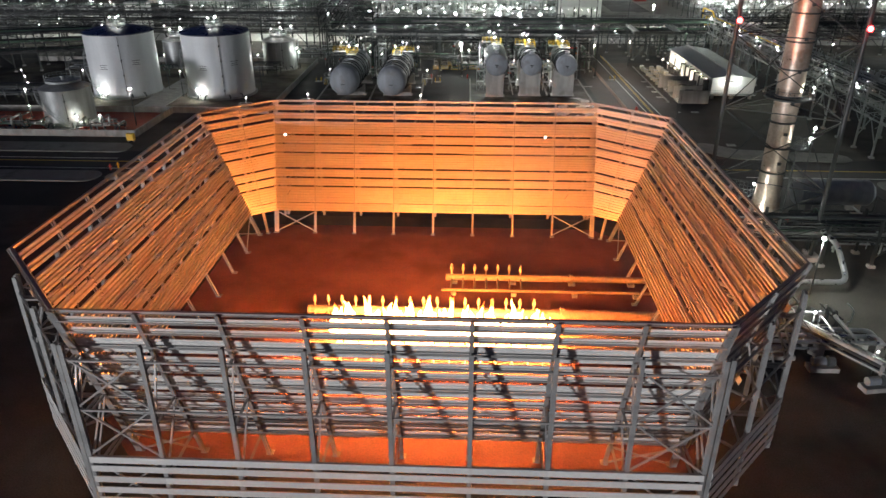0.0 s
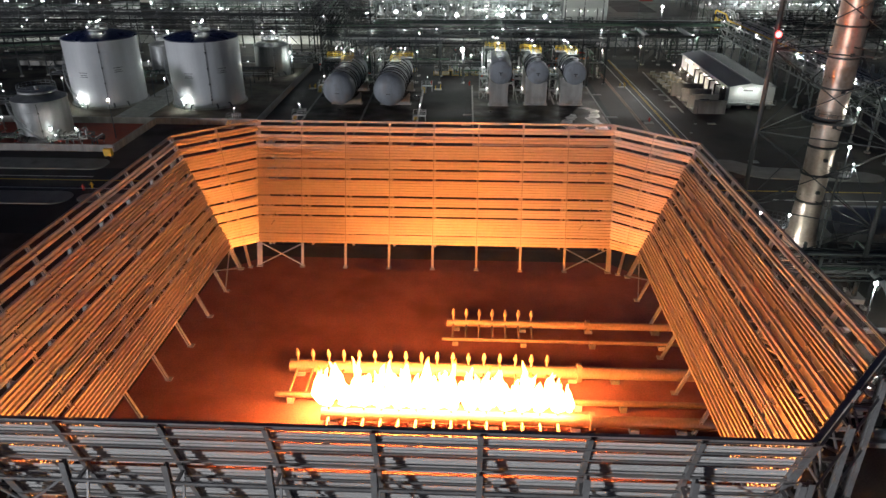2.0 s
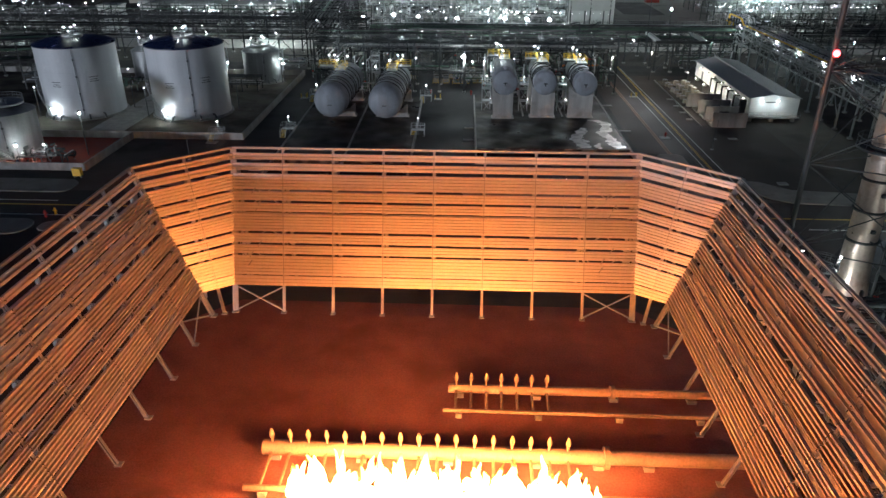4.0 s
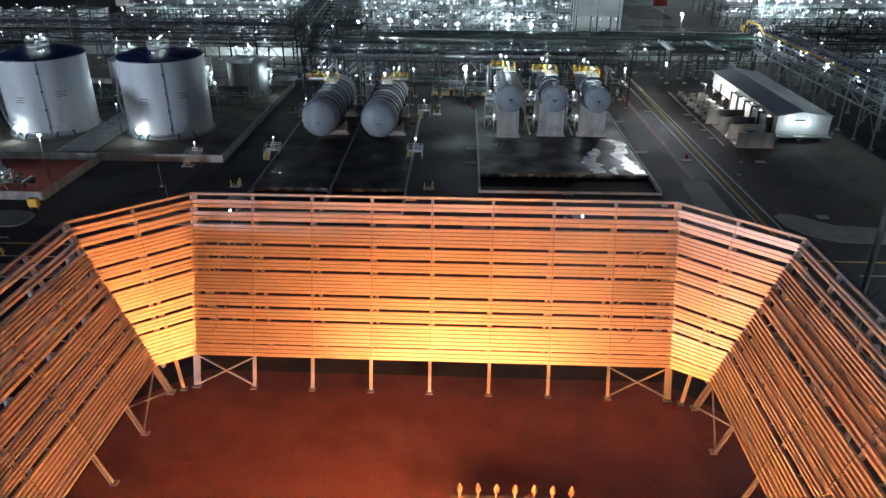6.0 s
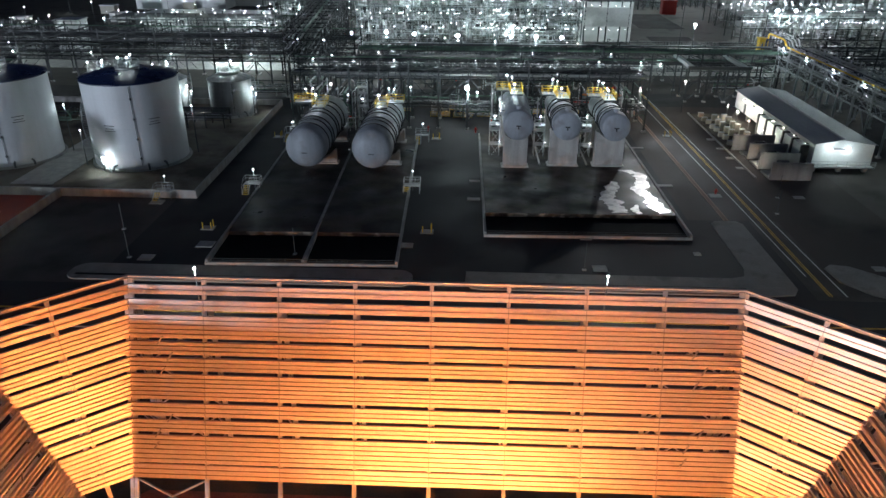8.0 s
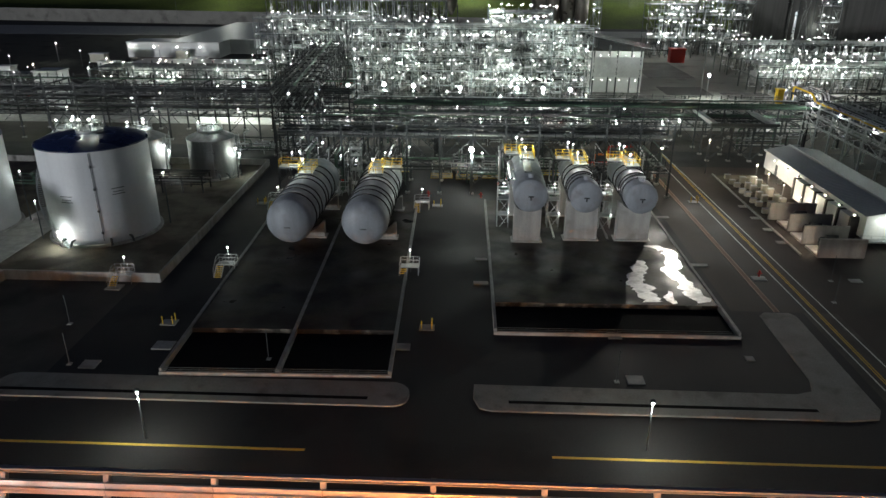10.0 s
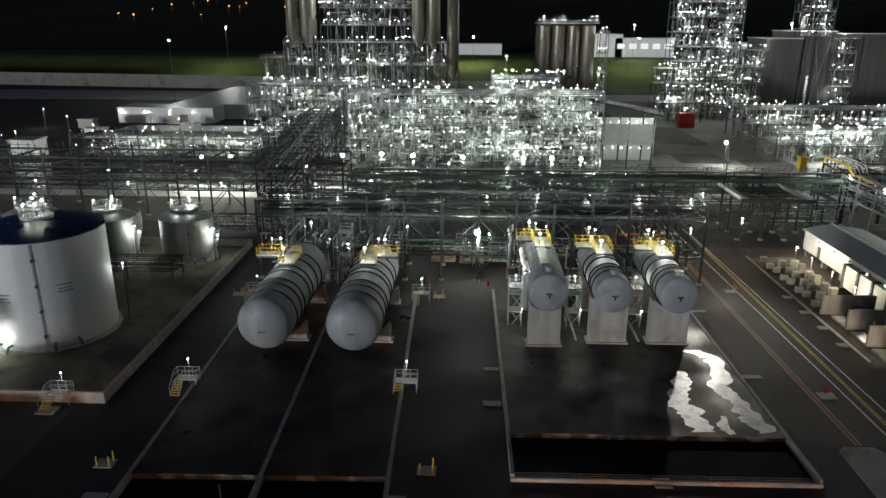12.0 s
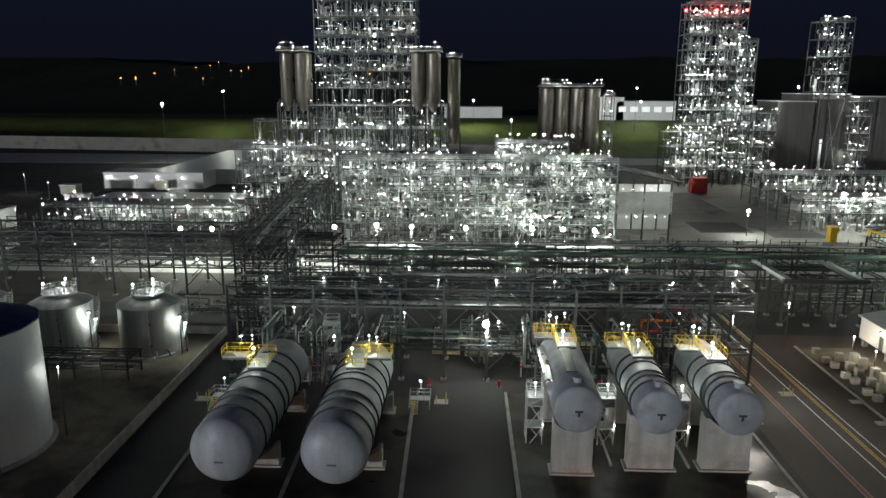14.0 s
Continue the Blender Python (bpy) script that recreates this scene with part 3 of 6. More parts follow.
def fence_wall(side, bays):
    a, b = fence_point(side, 0, TOP), fence_point(side, 1, TOP)
    base = (a + b) / 2
    base.z = 0
    wall = thing("flare_fence_wall", base, "tall leaning corrugated steel wind fence wall lit orange by the flare", "wind fence", "flare fence walls")
    out = Vector(((b - a).y, -(b - a).x, 0)).normalized() * -1
    if (base - Vector((-5.2, 66.5, 0))).dot(out) < 0:
        out = -out
    P = lambda u, z: fence_point(side, u, z) - base
    for j in range(bays):
        u0, u1 = j / bays, (j + 1) / bays
        for z0, z1 in (WIDE_BANDS if side in ("south", "west", "east") else BANDS):
            e = 0.04 / (b - a).length
            # Rib depth differs by side only to darken or brighten that wall.
            m = corrugated(P(u0 + e, z0), P(u1 - e, z0), P(u1 - e, z1), P(u0 + e, z1), depth={"west": 0.28, "east": 0.28, "south": 0.05}.get(side, 0.12))
            part("corrugated_panel", m, LIT_DULL_SHEET if side.startswith("south") else FENCE_SHEET, wall, smooth=20)
    posts = []
    for j in range(bays + 1):
        u = min(max(j / bays, 0.004), 0.996)
        inner0, inner1 = P(u, 0), P(u, TOP)
        off = out * 0.16
        stick("inner_leg", inner0 + off, inner1 + off, 0.28, FENCE_STEEL, wall)
        foot, head = Vector((inner1.x, inner1.y, 0)) + out * 0.35, Vector((inner1.x, inner1.y, 14.6)) + out * 0.35
        stick("outer_post", foot, head, 0.32, FENCE_STEEL, wall)
        posts.append((foot, head, inner0 + off, inner1 + off))
        for z in (3.2, 8.0, 12.6):
            t = z / TOP
            stick("strut", (inner0 + off).lerp(inner1 + off, t), Vector((foot.x, foot.y, z)), 0.16, FENCE_STEEL, wall)
        for z0, z1 in ((3.2, 8.0), (8.0, 12.6)):
            stick("diagonal", (inner0 + off).lerp(inner1 + off, z1 / TOP), Vector((foot.x, foot.y, z0)), 0.13, FENCE_STEEL, wall, "bar")
        m = Mesh().prism(rect(-0.3, -0.3, 0.3, 0.3), 0, 0.12, 0.03)
        part("footing", m, CONCRETE, wall).location = inner0
    for j in range(bays):
        f0, h0, i0, i1 = posts[j]
        f1, h1, k0, k1 = posts[j + 1]
        for z in (5.1, 9.2, 13.3):
            stick("girt", f0 + Vector((0, 0, z)), f1 + Vector((0, 0, z)), 0.14, FENCE_STEEL, wall, "bar")
        if side in ("south", "south_east", "south_west"):
            for z in (0.9, 1.9, 2.9, 3.9, 4.7):
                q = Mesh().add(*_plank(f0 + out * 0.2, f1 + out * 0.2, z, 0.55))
                part("skirt_slat", q, LIT_DULL_SHEET, wall, smooth=0)
        if bays > 3 and j in (0, bays - 1):
            for z0, z1 in ((0.3, 5.0), (5.2, 9.4), (9.4, 13.6)):
                stick("brace", f0 + Vector((0, 0, z0)), f1 + Vector((0, 0, z1)), 0.13, FENCE_STEEL, wall, "bar")
                stick("brace", f0 + Vector((0, 0, z1)), f1 + Vector((0, 0, z0)), 0.13, FENCE_STEEL, wall, "bar")
            for s, e in (((i0, k0), 0), ((k0, i0), 0)):
                stick("brace", s[0] + Vector((0, 0, 0.2)), s[1].lerp(k1 if s[1] is k0 else i1, 2.7 / TOP), 0.13, FENCE_STEEL, wall, "bar")
            for z in (5.2, 6.1, 7.2, 10.5, 11.5, 12.6):
                t0, t1 = 0.25 + 0.1 * ((z * 7) % 3), 0.33 + 0.1 * ((z * 7) % 3)
                stick("purlin_tie", P((j + t0) / bays, z - 0.25) - out * 0.1, P((j + t1) / bays, z + 0.35) - out * 0.1, 0.1, FENCE_STEEL, wall, "bar")
    # top beam and the girts behind the sheets
    stick("top_beam", P(0, TOP - 0.05), P(1, TOP - 0.05), 0.24, FENCE_STEEL, wall)
    # Boards added behind the slots, out of sight, to stop flame light leaking.
    if not side.startswith("south"):
        for z0, z1 in zip([q[1] for q in BANDS[1:7]], [q[0] for q in BANDS[2:8]]):
            lo, hi = z0 - 0.05, z1 + 0.12 + 0.03 * z1
            part("louvre_board", _board(P(0, lo) + out * 0.9, P(1, lo) + out * 0.9, P(1, hi) + out * 0.9, P(0, hi) + out * 0.9, out * 0.03), FENCE_SHEET, wall, smooth=0)
    for z in (3.4, 5.0, 6.6, 7.75, 9.4, 10.95, 12.05, 13.6, 15.05, 16.1):
        stick("purlin", P(0, z) + out * 0.30, P(1, z) + out * 0.30, 0.12, FENCE_STEEL, wall)
    return wall


def _board(a, b, c, d, n):
    return Mesh().add([a, b, c, d, a + n, b + n, c + n, d + n], [(3, 2, 1, 0), (4, 5, 6, 7), (0, 1, 5, 4), (1, 2, 6, 5), (2, 3, 7, 6), (3, 0, 4, 7)])


def _plank(a, b, z, h):
    n = Vector((-(b - a).y, (b - a).x, 0)).normalized() * 0.06
    lo, hi = Vector((0, 0, z)), Vector((0, 0, z + h))
    v = [a + lo, b + lo, b + lo + n, a + lo + n, a + hi, b + hi, b + hi + n, a + hi + n]
    return v, [(3, 2, 1, 0), (4, 5, 6, 7), (0, 1, 5, 4), (1, 2, 6, 5), (2, 3, 7, 6), (3, 0, 4, 7)]


for side, bays in (("north", 8), ("south", 8), ("west", 7), ("east", 7), ("north_west", 2), ("north_east", 2), ("south_west", 2), ("south_east", 2)):
    fence_wall(side, bays)


# ---- burner rows ----
def burner_mesh():
    return Mesh().turned([(0.10, 0), (0.10, 0.5), (0.17, 0.55), (0.22, 0.75), (0.20, 1.0), (0.13, 1.15), (0.10, 1.35), (0.04, 1.4)], 10).data("burner", RUSTY_PIPE)


BURNER = burner_mesh()


def burner_row(x0, x1, y, r, front, count, first, last, z, label):
    row = thing("burner_row", (x0, y, 0), label, "gas burner", "burner rows")
    end = 22.0
    part("header_pipe", Mesh().path([(0, 0, z), (x1 - x0, 0, z)], r, 20), RUSTY_PIPE, row)
    part("supply_pipe", Mesh().path([(x1 - x0, 0, z), (end - x0, 0, z)], r * 0.92, 20), RUSTY_PIPE, row)
    part("flange", Mesh().turned([(r * 1.0, -0.25), (r * 1.45, -0.2), (r * 1.45, 0.2), (r * 1.0, 0.25)], 20, (x1 - x0, 0, z), "x"), RUSTY_PIPE, row)
    part("pilot_pipe", Mesh().path([(-0.4, -front, z * 0.85), (end - x0, -front, z * 0.85)], r * 0.45, 12), RUSTY_PIPE, row)
    for i in range(count):
        x = first + (last - first) * i / (count - 1) - x0
        ob = part("burner", BURNER, None, row)
        ob.location = (x, 0, z + r * 0.9)
        part("riser", Mesh().path([(x, -r, z), (x, -front, z * 0.9)], 0.13, 8), RUSTY_PIPE, row)
    for x in (1, 8, 15, 22, 27, 31):
        if x0 + x < end:
            part("pipe_support", Mesh().box(x - 0.4, -0.5, 0, x + 0.4, 0.5, z - r * 0.8), CONCRETE, row)
            part("pipe_support", Mesh().box(x - 0.3, -front - 0.35, 0, x + 0.3, -front + 0.35, z * 0.85 - r * 0.3), CONCRETE, row)
    return row


burner_row(-2.9, 12.0, 74.3, 0.42, 3.0, 7, -2.2, 6.0, 0.75, "unlit row of seven gas burners on a steel header pipe")
burner_row(-17.6, 10.0, 65.6, 0.62, 4.3, 17, -16.8, 6.9, 0.95, "unlit row of gas burners on a thick steel header pipe")
burner_row(-13.2, 10.2, 58.6, 0.55, 3.0, 14, -12.5, 7.2, 0.95, "lit row of gas burners on a thick steel header pipe")


def flame(x, y, z, h, r, seed):
    """One tongue of fire: broad low down, torn and pointed above."""
    rings, sides = 14, 12
    verts, faces = [], []
    lean_x, lean_y = 0.9 * noise.noise((seed * 3.1, 0.7, 0.2)), 0.9 * noise.noise((seed * 2.3, 0.4, 5.2))
    for i in range(rings + 1):
        t = i / rings
        rad = r * min(1.0, 0.35 + 4 * t) * (1 - t) ** 0.8 + 0.02
        sx = lean_x * h * 0.35 * t * t + 0.35 * t * noise.noise((seed * 1.7, t * 3.5, 2.2))
        sy = lean_y * h * 0.35 * t * t + 0.35 * t * noise.noise((seed * 1.3, t * 3.5, 7.2))
        for s in range(sides):
            a = 2 * math.pi * s / sides
            k = rad * (1 + 0.6 * noise.noise((math.cos(a) * 1.2 + seed * 5, math.sin(a) * 1.2, t * h * 0.8)))
            verts.append((x + sx + k * math.cos(a), y + sy + k * math.sin(a), z + h * t))
    for i in range(rings):
        for s in range(sides):
            a, b = i * sides + s, i * sides + (s + 1) % sides
            faces.append((a, b, b + sides, a + sides))
    faces.append(tuple(reversed(range(sides))))
    faces.append(tuple(range(rings * sides, rings * sides + sides)))
    return Mesh().add(verts, faces)


rng = random.Random(5)
for i in range(14):
    x = -12.5 + 19.7 * i / 13
    fire = thing("flame", (x, 58.7, 1.95), "bright white and orange gas flame above its burner", "flame", "flames")
    part("tongue", flame(0, 0, 0, 2.2 + 1.2 * rng.random(), 0.85, i), FLAME, fire, smooth=80)
    for k in range(7):
        part("tongue", flame(rng.uniform(-0.95, 0.95), rng.uniform(-0.2, 1.9), rng.uniform(0.05, 0.6), 1.1 + 3.2 * rng.random() ** 2.0, rng.uniform(0.25, 0.6), i * 7 + k + 40), FLAME, fire, smooth=80)


# ---- containment basins ----
def basin(name, x0, x1, y0, y1, slab_y, dividers, label, turn):
    b = thing(name, ((x0 + x1) / 2, y0, 0), label, "containment basin", "containment basins", turn)
    ox, oy = (x0 + x1) / 2, y0
    H = 0.75
    w = 0.35
    # Pit floor lies at ground level, in an even near-black.
    part("pit_floor", Mesh().prism(rect(x0 - ox, 0, x1 - ox, slab_y - oy), 0, 0.05), PIT, b, "near-black matt pit floor")
    part("slab", Mesh().prism(rect(x0 - ox, slab_y - oy + 0.05, x1 - ox, y1 - oy), 0, 0.62, 0.02), WET_SLAB, b, "wet stained concrete slab")
    n = max(4, round((x1 - x0) / 2.6))
    for i in range(n):
        a, c = x0 + (x1 - x0) * i / n, x0 + (x1 - x0) * (i + 1) / n
        part("slab_face", Mesh().box(a - ox + 0.01, slab_y - oy, 0.05, c - ox - 0.01, slab_y - oy + 0.05, 0.61), STAINED_FACE, b)
    part("front_wall", Mesh().box(x0 - ox - w, -0.22, 0, x1 - ox + w, 0, 0.4), WALL_CONCRETE, b)
    part("side_wall", Mesh().box(x0 - ox - w, 0, 0, x0 - ox, y1 - oy, H), WALL_CONCRETE, b)
    part("side_wall", Mesh().box(x1 - ox, 0, 0, x1 - ox + w, y1 - oy, H), WALL_CONCRETE, b)
    for d in dividers:
        part("divider_wall", Mesh().box(d - ox - 0.2, 0, 0.05, d - ox + 0.2, y1 - oy, H), WALL_CONCRETE, b)
    railing([(x0 - ox, -0.11, 0.4), (x1 - ox, -0.11, 0.4)], b, STEEL_GREY, 0.55, 2.0, "low_rail", 0.025)
    return b


basin("containment_basin", -0.25, 27.6, 138.9, 186.0, 145.9, (), "concrete containment basin with a wet stained floor", 0.7)
basin("containment_basin", -35.6, -11.9, 128.7, 184.0, 137.6, (-23.5,), "two-bay concrete containment basin with a wet stained floor", 1.3)
for x, y0, y1 in ((9.4, 168, 186), (17.6, 168, 186)):
    tagged(part("low_kerb", Mesh().box(x - 0.12, y0, 0.62, x + 0.12, y1, 0.86), CONCRETE), "low concrete kerb on the basin slab", "kerb", kind="structure")


# pale trails that wind over the slab: wet glossy reflection put in as colour
def wet_glint_trail(points, widths, z, seed):
    pts = [Vector(p) for p in points]
    line_pts, w = [], []
    for i in range(len(pts) - 1):
        a, b, c, d = pts[max(0, i - 1)], pts[i], pts[i + 1], pts[min(len(pts) - 1, i + 2)]
        for k in range(10):
            t = k / 10
            line_pts.append(0.5 * (2 * b + (c - a) * t + (2 * a - 5 * b + 4 * c - d) * t * t + (3 * b - a - 3 * c + d) * t ** 3))
            w.append(widths[i] + (widths[i + 1] - widths[i]) * t)
    left, right = [], []
    for i, p in enumerate(line_pts):
        d = (line_pts[min(i + 1, len(line_pts) - 1)] - line_pts[max(i - 1, 0)]).normalized()
        n = Vector((-d.y, d.x))
        left.append(p + n * w[i] * (1 + 0.7 * noise.noise((i * 0.31, seed, 0.4)) + 0.35 * noise.noise((i * 0.9, seed, 2.4))))
        right.append(p - n * w[i] * (1 + 0.7 * noise.noise((i * 0.31, seed, 5.4)) + 0.35 * noise.noise((i * 0.9, seed, 7.4))))
    m = Mesh()
    k = len(left)
    m.add([(p.x, p.y, z + 0.006) for p in left + right], [(i, k + i, k + i + 1, i + 1) for i in range(k - 1)])
    m.add([(p.x, p.y, z - 0.003) for p in left + right], [(i, i + 1, k + i + 1, k + i) for i in range(k - 1)])
    return tagged(part("wet_glint_patch", m, WET_GLINT), "pale trail coloured in for the glossy reflection on the wet slab", "residue patch", "residue patches")


WET_GLINT = material("pale_wet_glint", (0.74, 0.73, 0.70), 0.3, var=0.3, scale=0.8, fine=3, bump=0.05)
wet_glint_trail(((20.9, 160.0), (20.0, 156.6), (18.7, 153.4), (19.3, 150.2), (19.6, 146.6)), (0.4, 1.0, 1.1, 1.2, 1.5), 0.625, 1.0)
wet_glint_trail(((22.6, 165.6), (25.4, 164.4), (25.6, 160.4), (24.2, 156.6), (25.0, 153.2), (25.4, 150.0), (26.2, 146.8)), (0.3, 0.9, 1.0, 1.1, 1.0, 1.2, 0.8), 0.625, 2.0)
wet_glint_trail(((22.6, 150.0), (22.0, 148.0), (22.4, 146.4)), (0.2, 0.5, 0.4), 0.625, 3.0)


# ---- horizontal storage vessels ----
def storage_vessel(x, y0, y1, z, r, style, label):
    v = thing("storage_vessel", (x, y0, 0), label, "storage vessel", "storage vessels")
    L = y1 - y0
    low = r > 2.8
    cap = r * (0.5 if low else 0.22)
    prof = [(max(0.02, r * math.sin(a)), cap - cap * math.cos(a)) for a in [math.pi / 2 * i / 8 for i in range(9)]]
    prof += [(r, L - cap)] + [(max(0.02, r * math.cos(a)), L - cap + cap * math.sin(a)) for a in [math.pi / 2 * i / 6 for i in range(1, 7)]]
    shell = part("shell", Mesh().turned(prof, 48, (0, 0, z), "y"), BULLET_PAINT, v)
    if low:
        part("nameplate", Mesh().box(-0.45, -0.02, z - 0.62, 0.45, 0.12, z - 0.45), STEEL_GREY, shell, "small dark plate with unreadable bars")
    else:
        part("bracket", Mesh().box(-0.4, -0.14, z - 0.05, 0.4, 0.12, z + 0.12), STEEL_DARK, shell)
        part("bracket", Mesh().box(-0.1, -0.14, z - 0.5, 0.1, 0.12, z - 0.05), STEEL_DARK, shell)
        part("manway", Mesh().turned([(0.42, z + r - 0.2), (0.42, z + r + 0.4), (0.56, z + r + 0.42), (0.56, z + r + 0.6), (0.05, z + r + 0.65)], 16, (0, 1.7, 0)), BULLET_PAINT, shell)
    if style == "ringed":
        for i, yy in enumerate((4.2, 6.6, 8.4, 11.6, 13.4, 16.4, 19.0) if low else (3.0, 4.4, 5.6, 8.2, 10.4)):
            if yy < L - 3:
                part("stiffener_ring", Mesh().turned([(r - 0.02, yy - 0.1), (r + 0.16, yy - 0.1), (r + 0.16, yy + 0.1), (r - 0.02, yy + 0.1)], 40, (0, 0, z), "y"), BAND_DARK, shell, "dark stiffener ring")
    if style == "plain":
        part("gangway", Mesh().box(-0.8, L * 0.25, z + r - 0.05, 0.3, L * 0.85, z + r + 0.1), STEEL_DARK, v)
        part("side_duct", Mesh().path([(-r * 0.95, 4, z + 1.0), (-r * 0.95, L - 2, z + 1.0)], 0.5, 14), CLADDING, v)
    return v


def saddle(parent_x, y, z0, width, depth, vz, r, low):
    s = thing("vessel_pier", (parent_x, y, 0), "pale stained concrete pier carrying a storage vessel", "concrete pier", "vessel piers")
    top = vz - r * 0.55
    out = [(-width / 2, z0), (width / 2, z0), (width / 2, top)]
    for i in range(9):
        a = radians(-33 - 114 * i / 8)
        out.append((r * 1.01 * math.cos(a) if abs(r * math.cos(a)) < width / 2 else math.copysign(width / 2, math.cos(a)), max(vz + r * 1.01 * math.sin(a), z0 + 0.3)))
    out.append((-width / 2, top))
    n = len(out)
    m = Mesh().add([(px, -depth / 2, pz) for px, pz in out] + [(px, depth / 2, pz) for px, pz in out],
                   [tuple(range(n)), tuple(reversed(range(n, 2 * n)))] + [(i, n + i, n + (i + 1) % n, (i + 1) % n) for i in range(n)])
    part("pier", m, WALL_CONCRETE, s, smooth=0)
    part("footing", Mesh().prism(rect(-width / 2 - 0.3, -depth / 2 - 0.3, width / 2 + 0.3, depth / 2 + 0.3), z0 - 0.02, z0 + 0.2, 0.03), CONCRETE, s)
    return s


def top_platform(x, y, z, w, d, stair=True):
    p = thing("access_platform", (x, y, z), "yellow railed steel platform on top of a storage vessel", "platform", "vessel platforms")
    deck = part("deck", Mesh().box(-w / 2, -d / 2, -0.1, w / 2, d / 2, 0), STEEL_PALE, p)
    part("deck_beam", Mesh().box(-w / 2, -d / 2, -0.35, w / 2, -d / 2 + 0.12, -0.1), STEEL_GREY, p)
    part("deck_beam", Mesh().box(-w / 2, d / 2 - 0.12, -0.35, w / 2, d / 2, -0.1), STEEL_GREY, p)
    railing_parts([(-w / 2, -d / 2, 0), (w / 2, -d / 2, 0), (w / 2, d / 2, 0), (-w / 2, d / 2, 0), (-w / 2, -d / 2, 0)], deck, YELLOW)
    return p


for x, zc, lab in ((-30.05, 4.9, "grey painted horizontal storage vessel with dark stiffener rings on saddles"), (-19.0, 4.87, "grey painted horizontal storage vessel with dark stiffener rings on saddles")):
    storage_vessel(x, 160.5, 185.8, zc, 3.4, "ringed", lab)
    saddle(x + 0.9, 167.0, 0.62, 6.4, 1.2, zc, 3.4, True)
    saddle(x + 0.6, 180.0, 0.62, 6.4, 1.2, zc, 3.4, True)
for x, y0, z, r, px, py, w, st, lab in ((5.3, 165.4, 8.1, 2.55, 5.0, 167.0, 4.1, "plain", "grey horizontal storage vessel with a side duct on high concrete piers"),
                                        (13.4, 165.0, 8.15, 2.38, 13.35, 168.2, 4.8, "ringed", "grey ringed horizontal storage vessel on high concrete piers"),
                                        (21.6, 165.5, 7.95, 2.38, 21.2, 168.4, 4.9, "ringed", "grey ringed horizontal storage vessel on high concrete piers")):
    storage_vessel(x, y0, 182.0, z, r, st, lab)
    saddle(px, py, 0.62, w, 1.6, z, r, False)
    saddle(px, 179.0, 0.62, w, 1.6, z, r, False)


# ---- luminaires ----
def lamp_mesh(mat, r):
    return Mesh().ball((0, 0, 0), r * 0.45, 6, 10).data("globe", mat)


GLOBES = {("white", 1.0): lamp_mesh(GLOBE, 1.0)}
GLOBES.update({("white", r): lamp_mesh(GLOBE, r) for r in (0.12, 0.18, 0.28, 0.45)})
GLOBES.update({("warm", r): lamp_mesh(GLOBE_WARM, r) for r in (0.12, 0.18, 0.28)})
HOOD = Mesh().turned([(0.26, 0.0), (0.24, 0.1), (0.1, 0.22), (0.03, 0.26)], 10).data("hood", STEEL_GREY)
STALKS = {}


def mast_lamp(x, y, z0, h, r=0.28, watts=0.0, colour="white", label="pole lamp with a bright white head", name="pole_lamp"):
    """A lamp on a pole that stands at height z0."""
    t = thing(name, (x, y, z0), label, "lamp", "plant lamps")
    if h not in STALKS:
        STALKS[h] = Mesh().path([(0, 0, 0), (0, 0, h - 0.1)], (0.11, 0.06) if h > 4 else (0.05, 0.04), 8).data("pole", STEEL_GREY)
    part("pole", STALKS[h], None, t)
    g = part("globe", GLOBES[(colour, r)], None, t)
    g.location = (0, 0, h)
    if h >= 3 and r >= 0.28:
        part("hood", HOOD, None, t).location = (0, 0, h + r * 0.8)
    if watts:
        lamp_light((x, y - 0.1, z0 + h - r - 0.35), watts, 0.2, (0.92, 0.985, 0.88) if colour == "white" else (1.0, 0.86, 0.65))
    return t


# ---- access steps over the basin walls, each with its lamp ----
def crossover(x, y, turn=0, w=1.2):
    c = thing("crossover_steps", (x, y, 0), "galvanised steel crossover steps with handrails over a low wall", "steps", "crossover steps", turn)
    deck = part("deck", Mesh().box(-1.3, -w / 2, 1.2, 1.3, w / 2, 1.3), STEEL_PALE, c)
    railing_parts([(-1.3, w / 2, 1.3), (1.3, w / 2, 1.3), (1.3, -w / 2, 1.3), (-0.3, -w / 2, 1.3)], deck, STEEL_PALE, 1.05, 0.9)
    railing_parts([(-1.3, w / 2, 1.3), (-1.3, -w / 2, 1.3)], deck, STEEL_PALE, 1.05, 0.9)
    flight = part("flight", Mesh().path([(-1.3, -w / 2, 1.25), (-1.3, -w / 2 - 1.5, 0.0)], 0.08, 4), STEEL_PALE, c)
    part("stringer", Mesh().path([(-0.3, -w / 2, 1.25), (-0.3, -w / 2 - 1.5, 0.0)], 0.08, 4), STEEL_PALE, flight)
    for i in range(6):
        part("tread", Mesh().box(-1.3, -w / 2 - 0.25 * (i + 1), 1.02 - 0.2 * i, -0.3, -w / 2 - 0.25 * i, 1.07 - 0.2 * i), YELLOW if turn == 0 else STEEL_PALE, flight)
    for xx in (-1.3, -0.3):
        part("stair_rail", Mesh().path([(xx, -w / 2, 2.3), (xx, -w / 2 - 1.5, 1.05), (xx, -w / 2 - 1.5, 0.0)], 0.035, 5), STEEL_PALE, flight)
    for xx in (-1.2, 1.2):
        for yy in (-w / 2, w / 2):
            part("leg", Mesh().path([(xx, yy, 0), (xx, yy, 1.2)], 0.06, 6), STEEL_PALE, c)
    return c


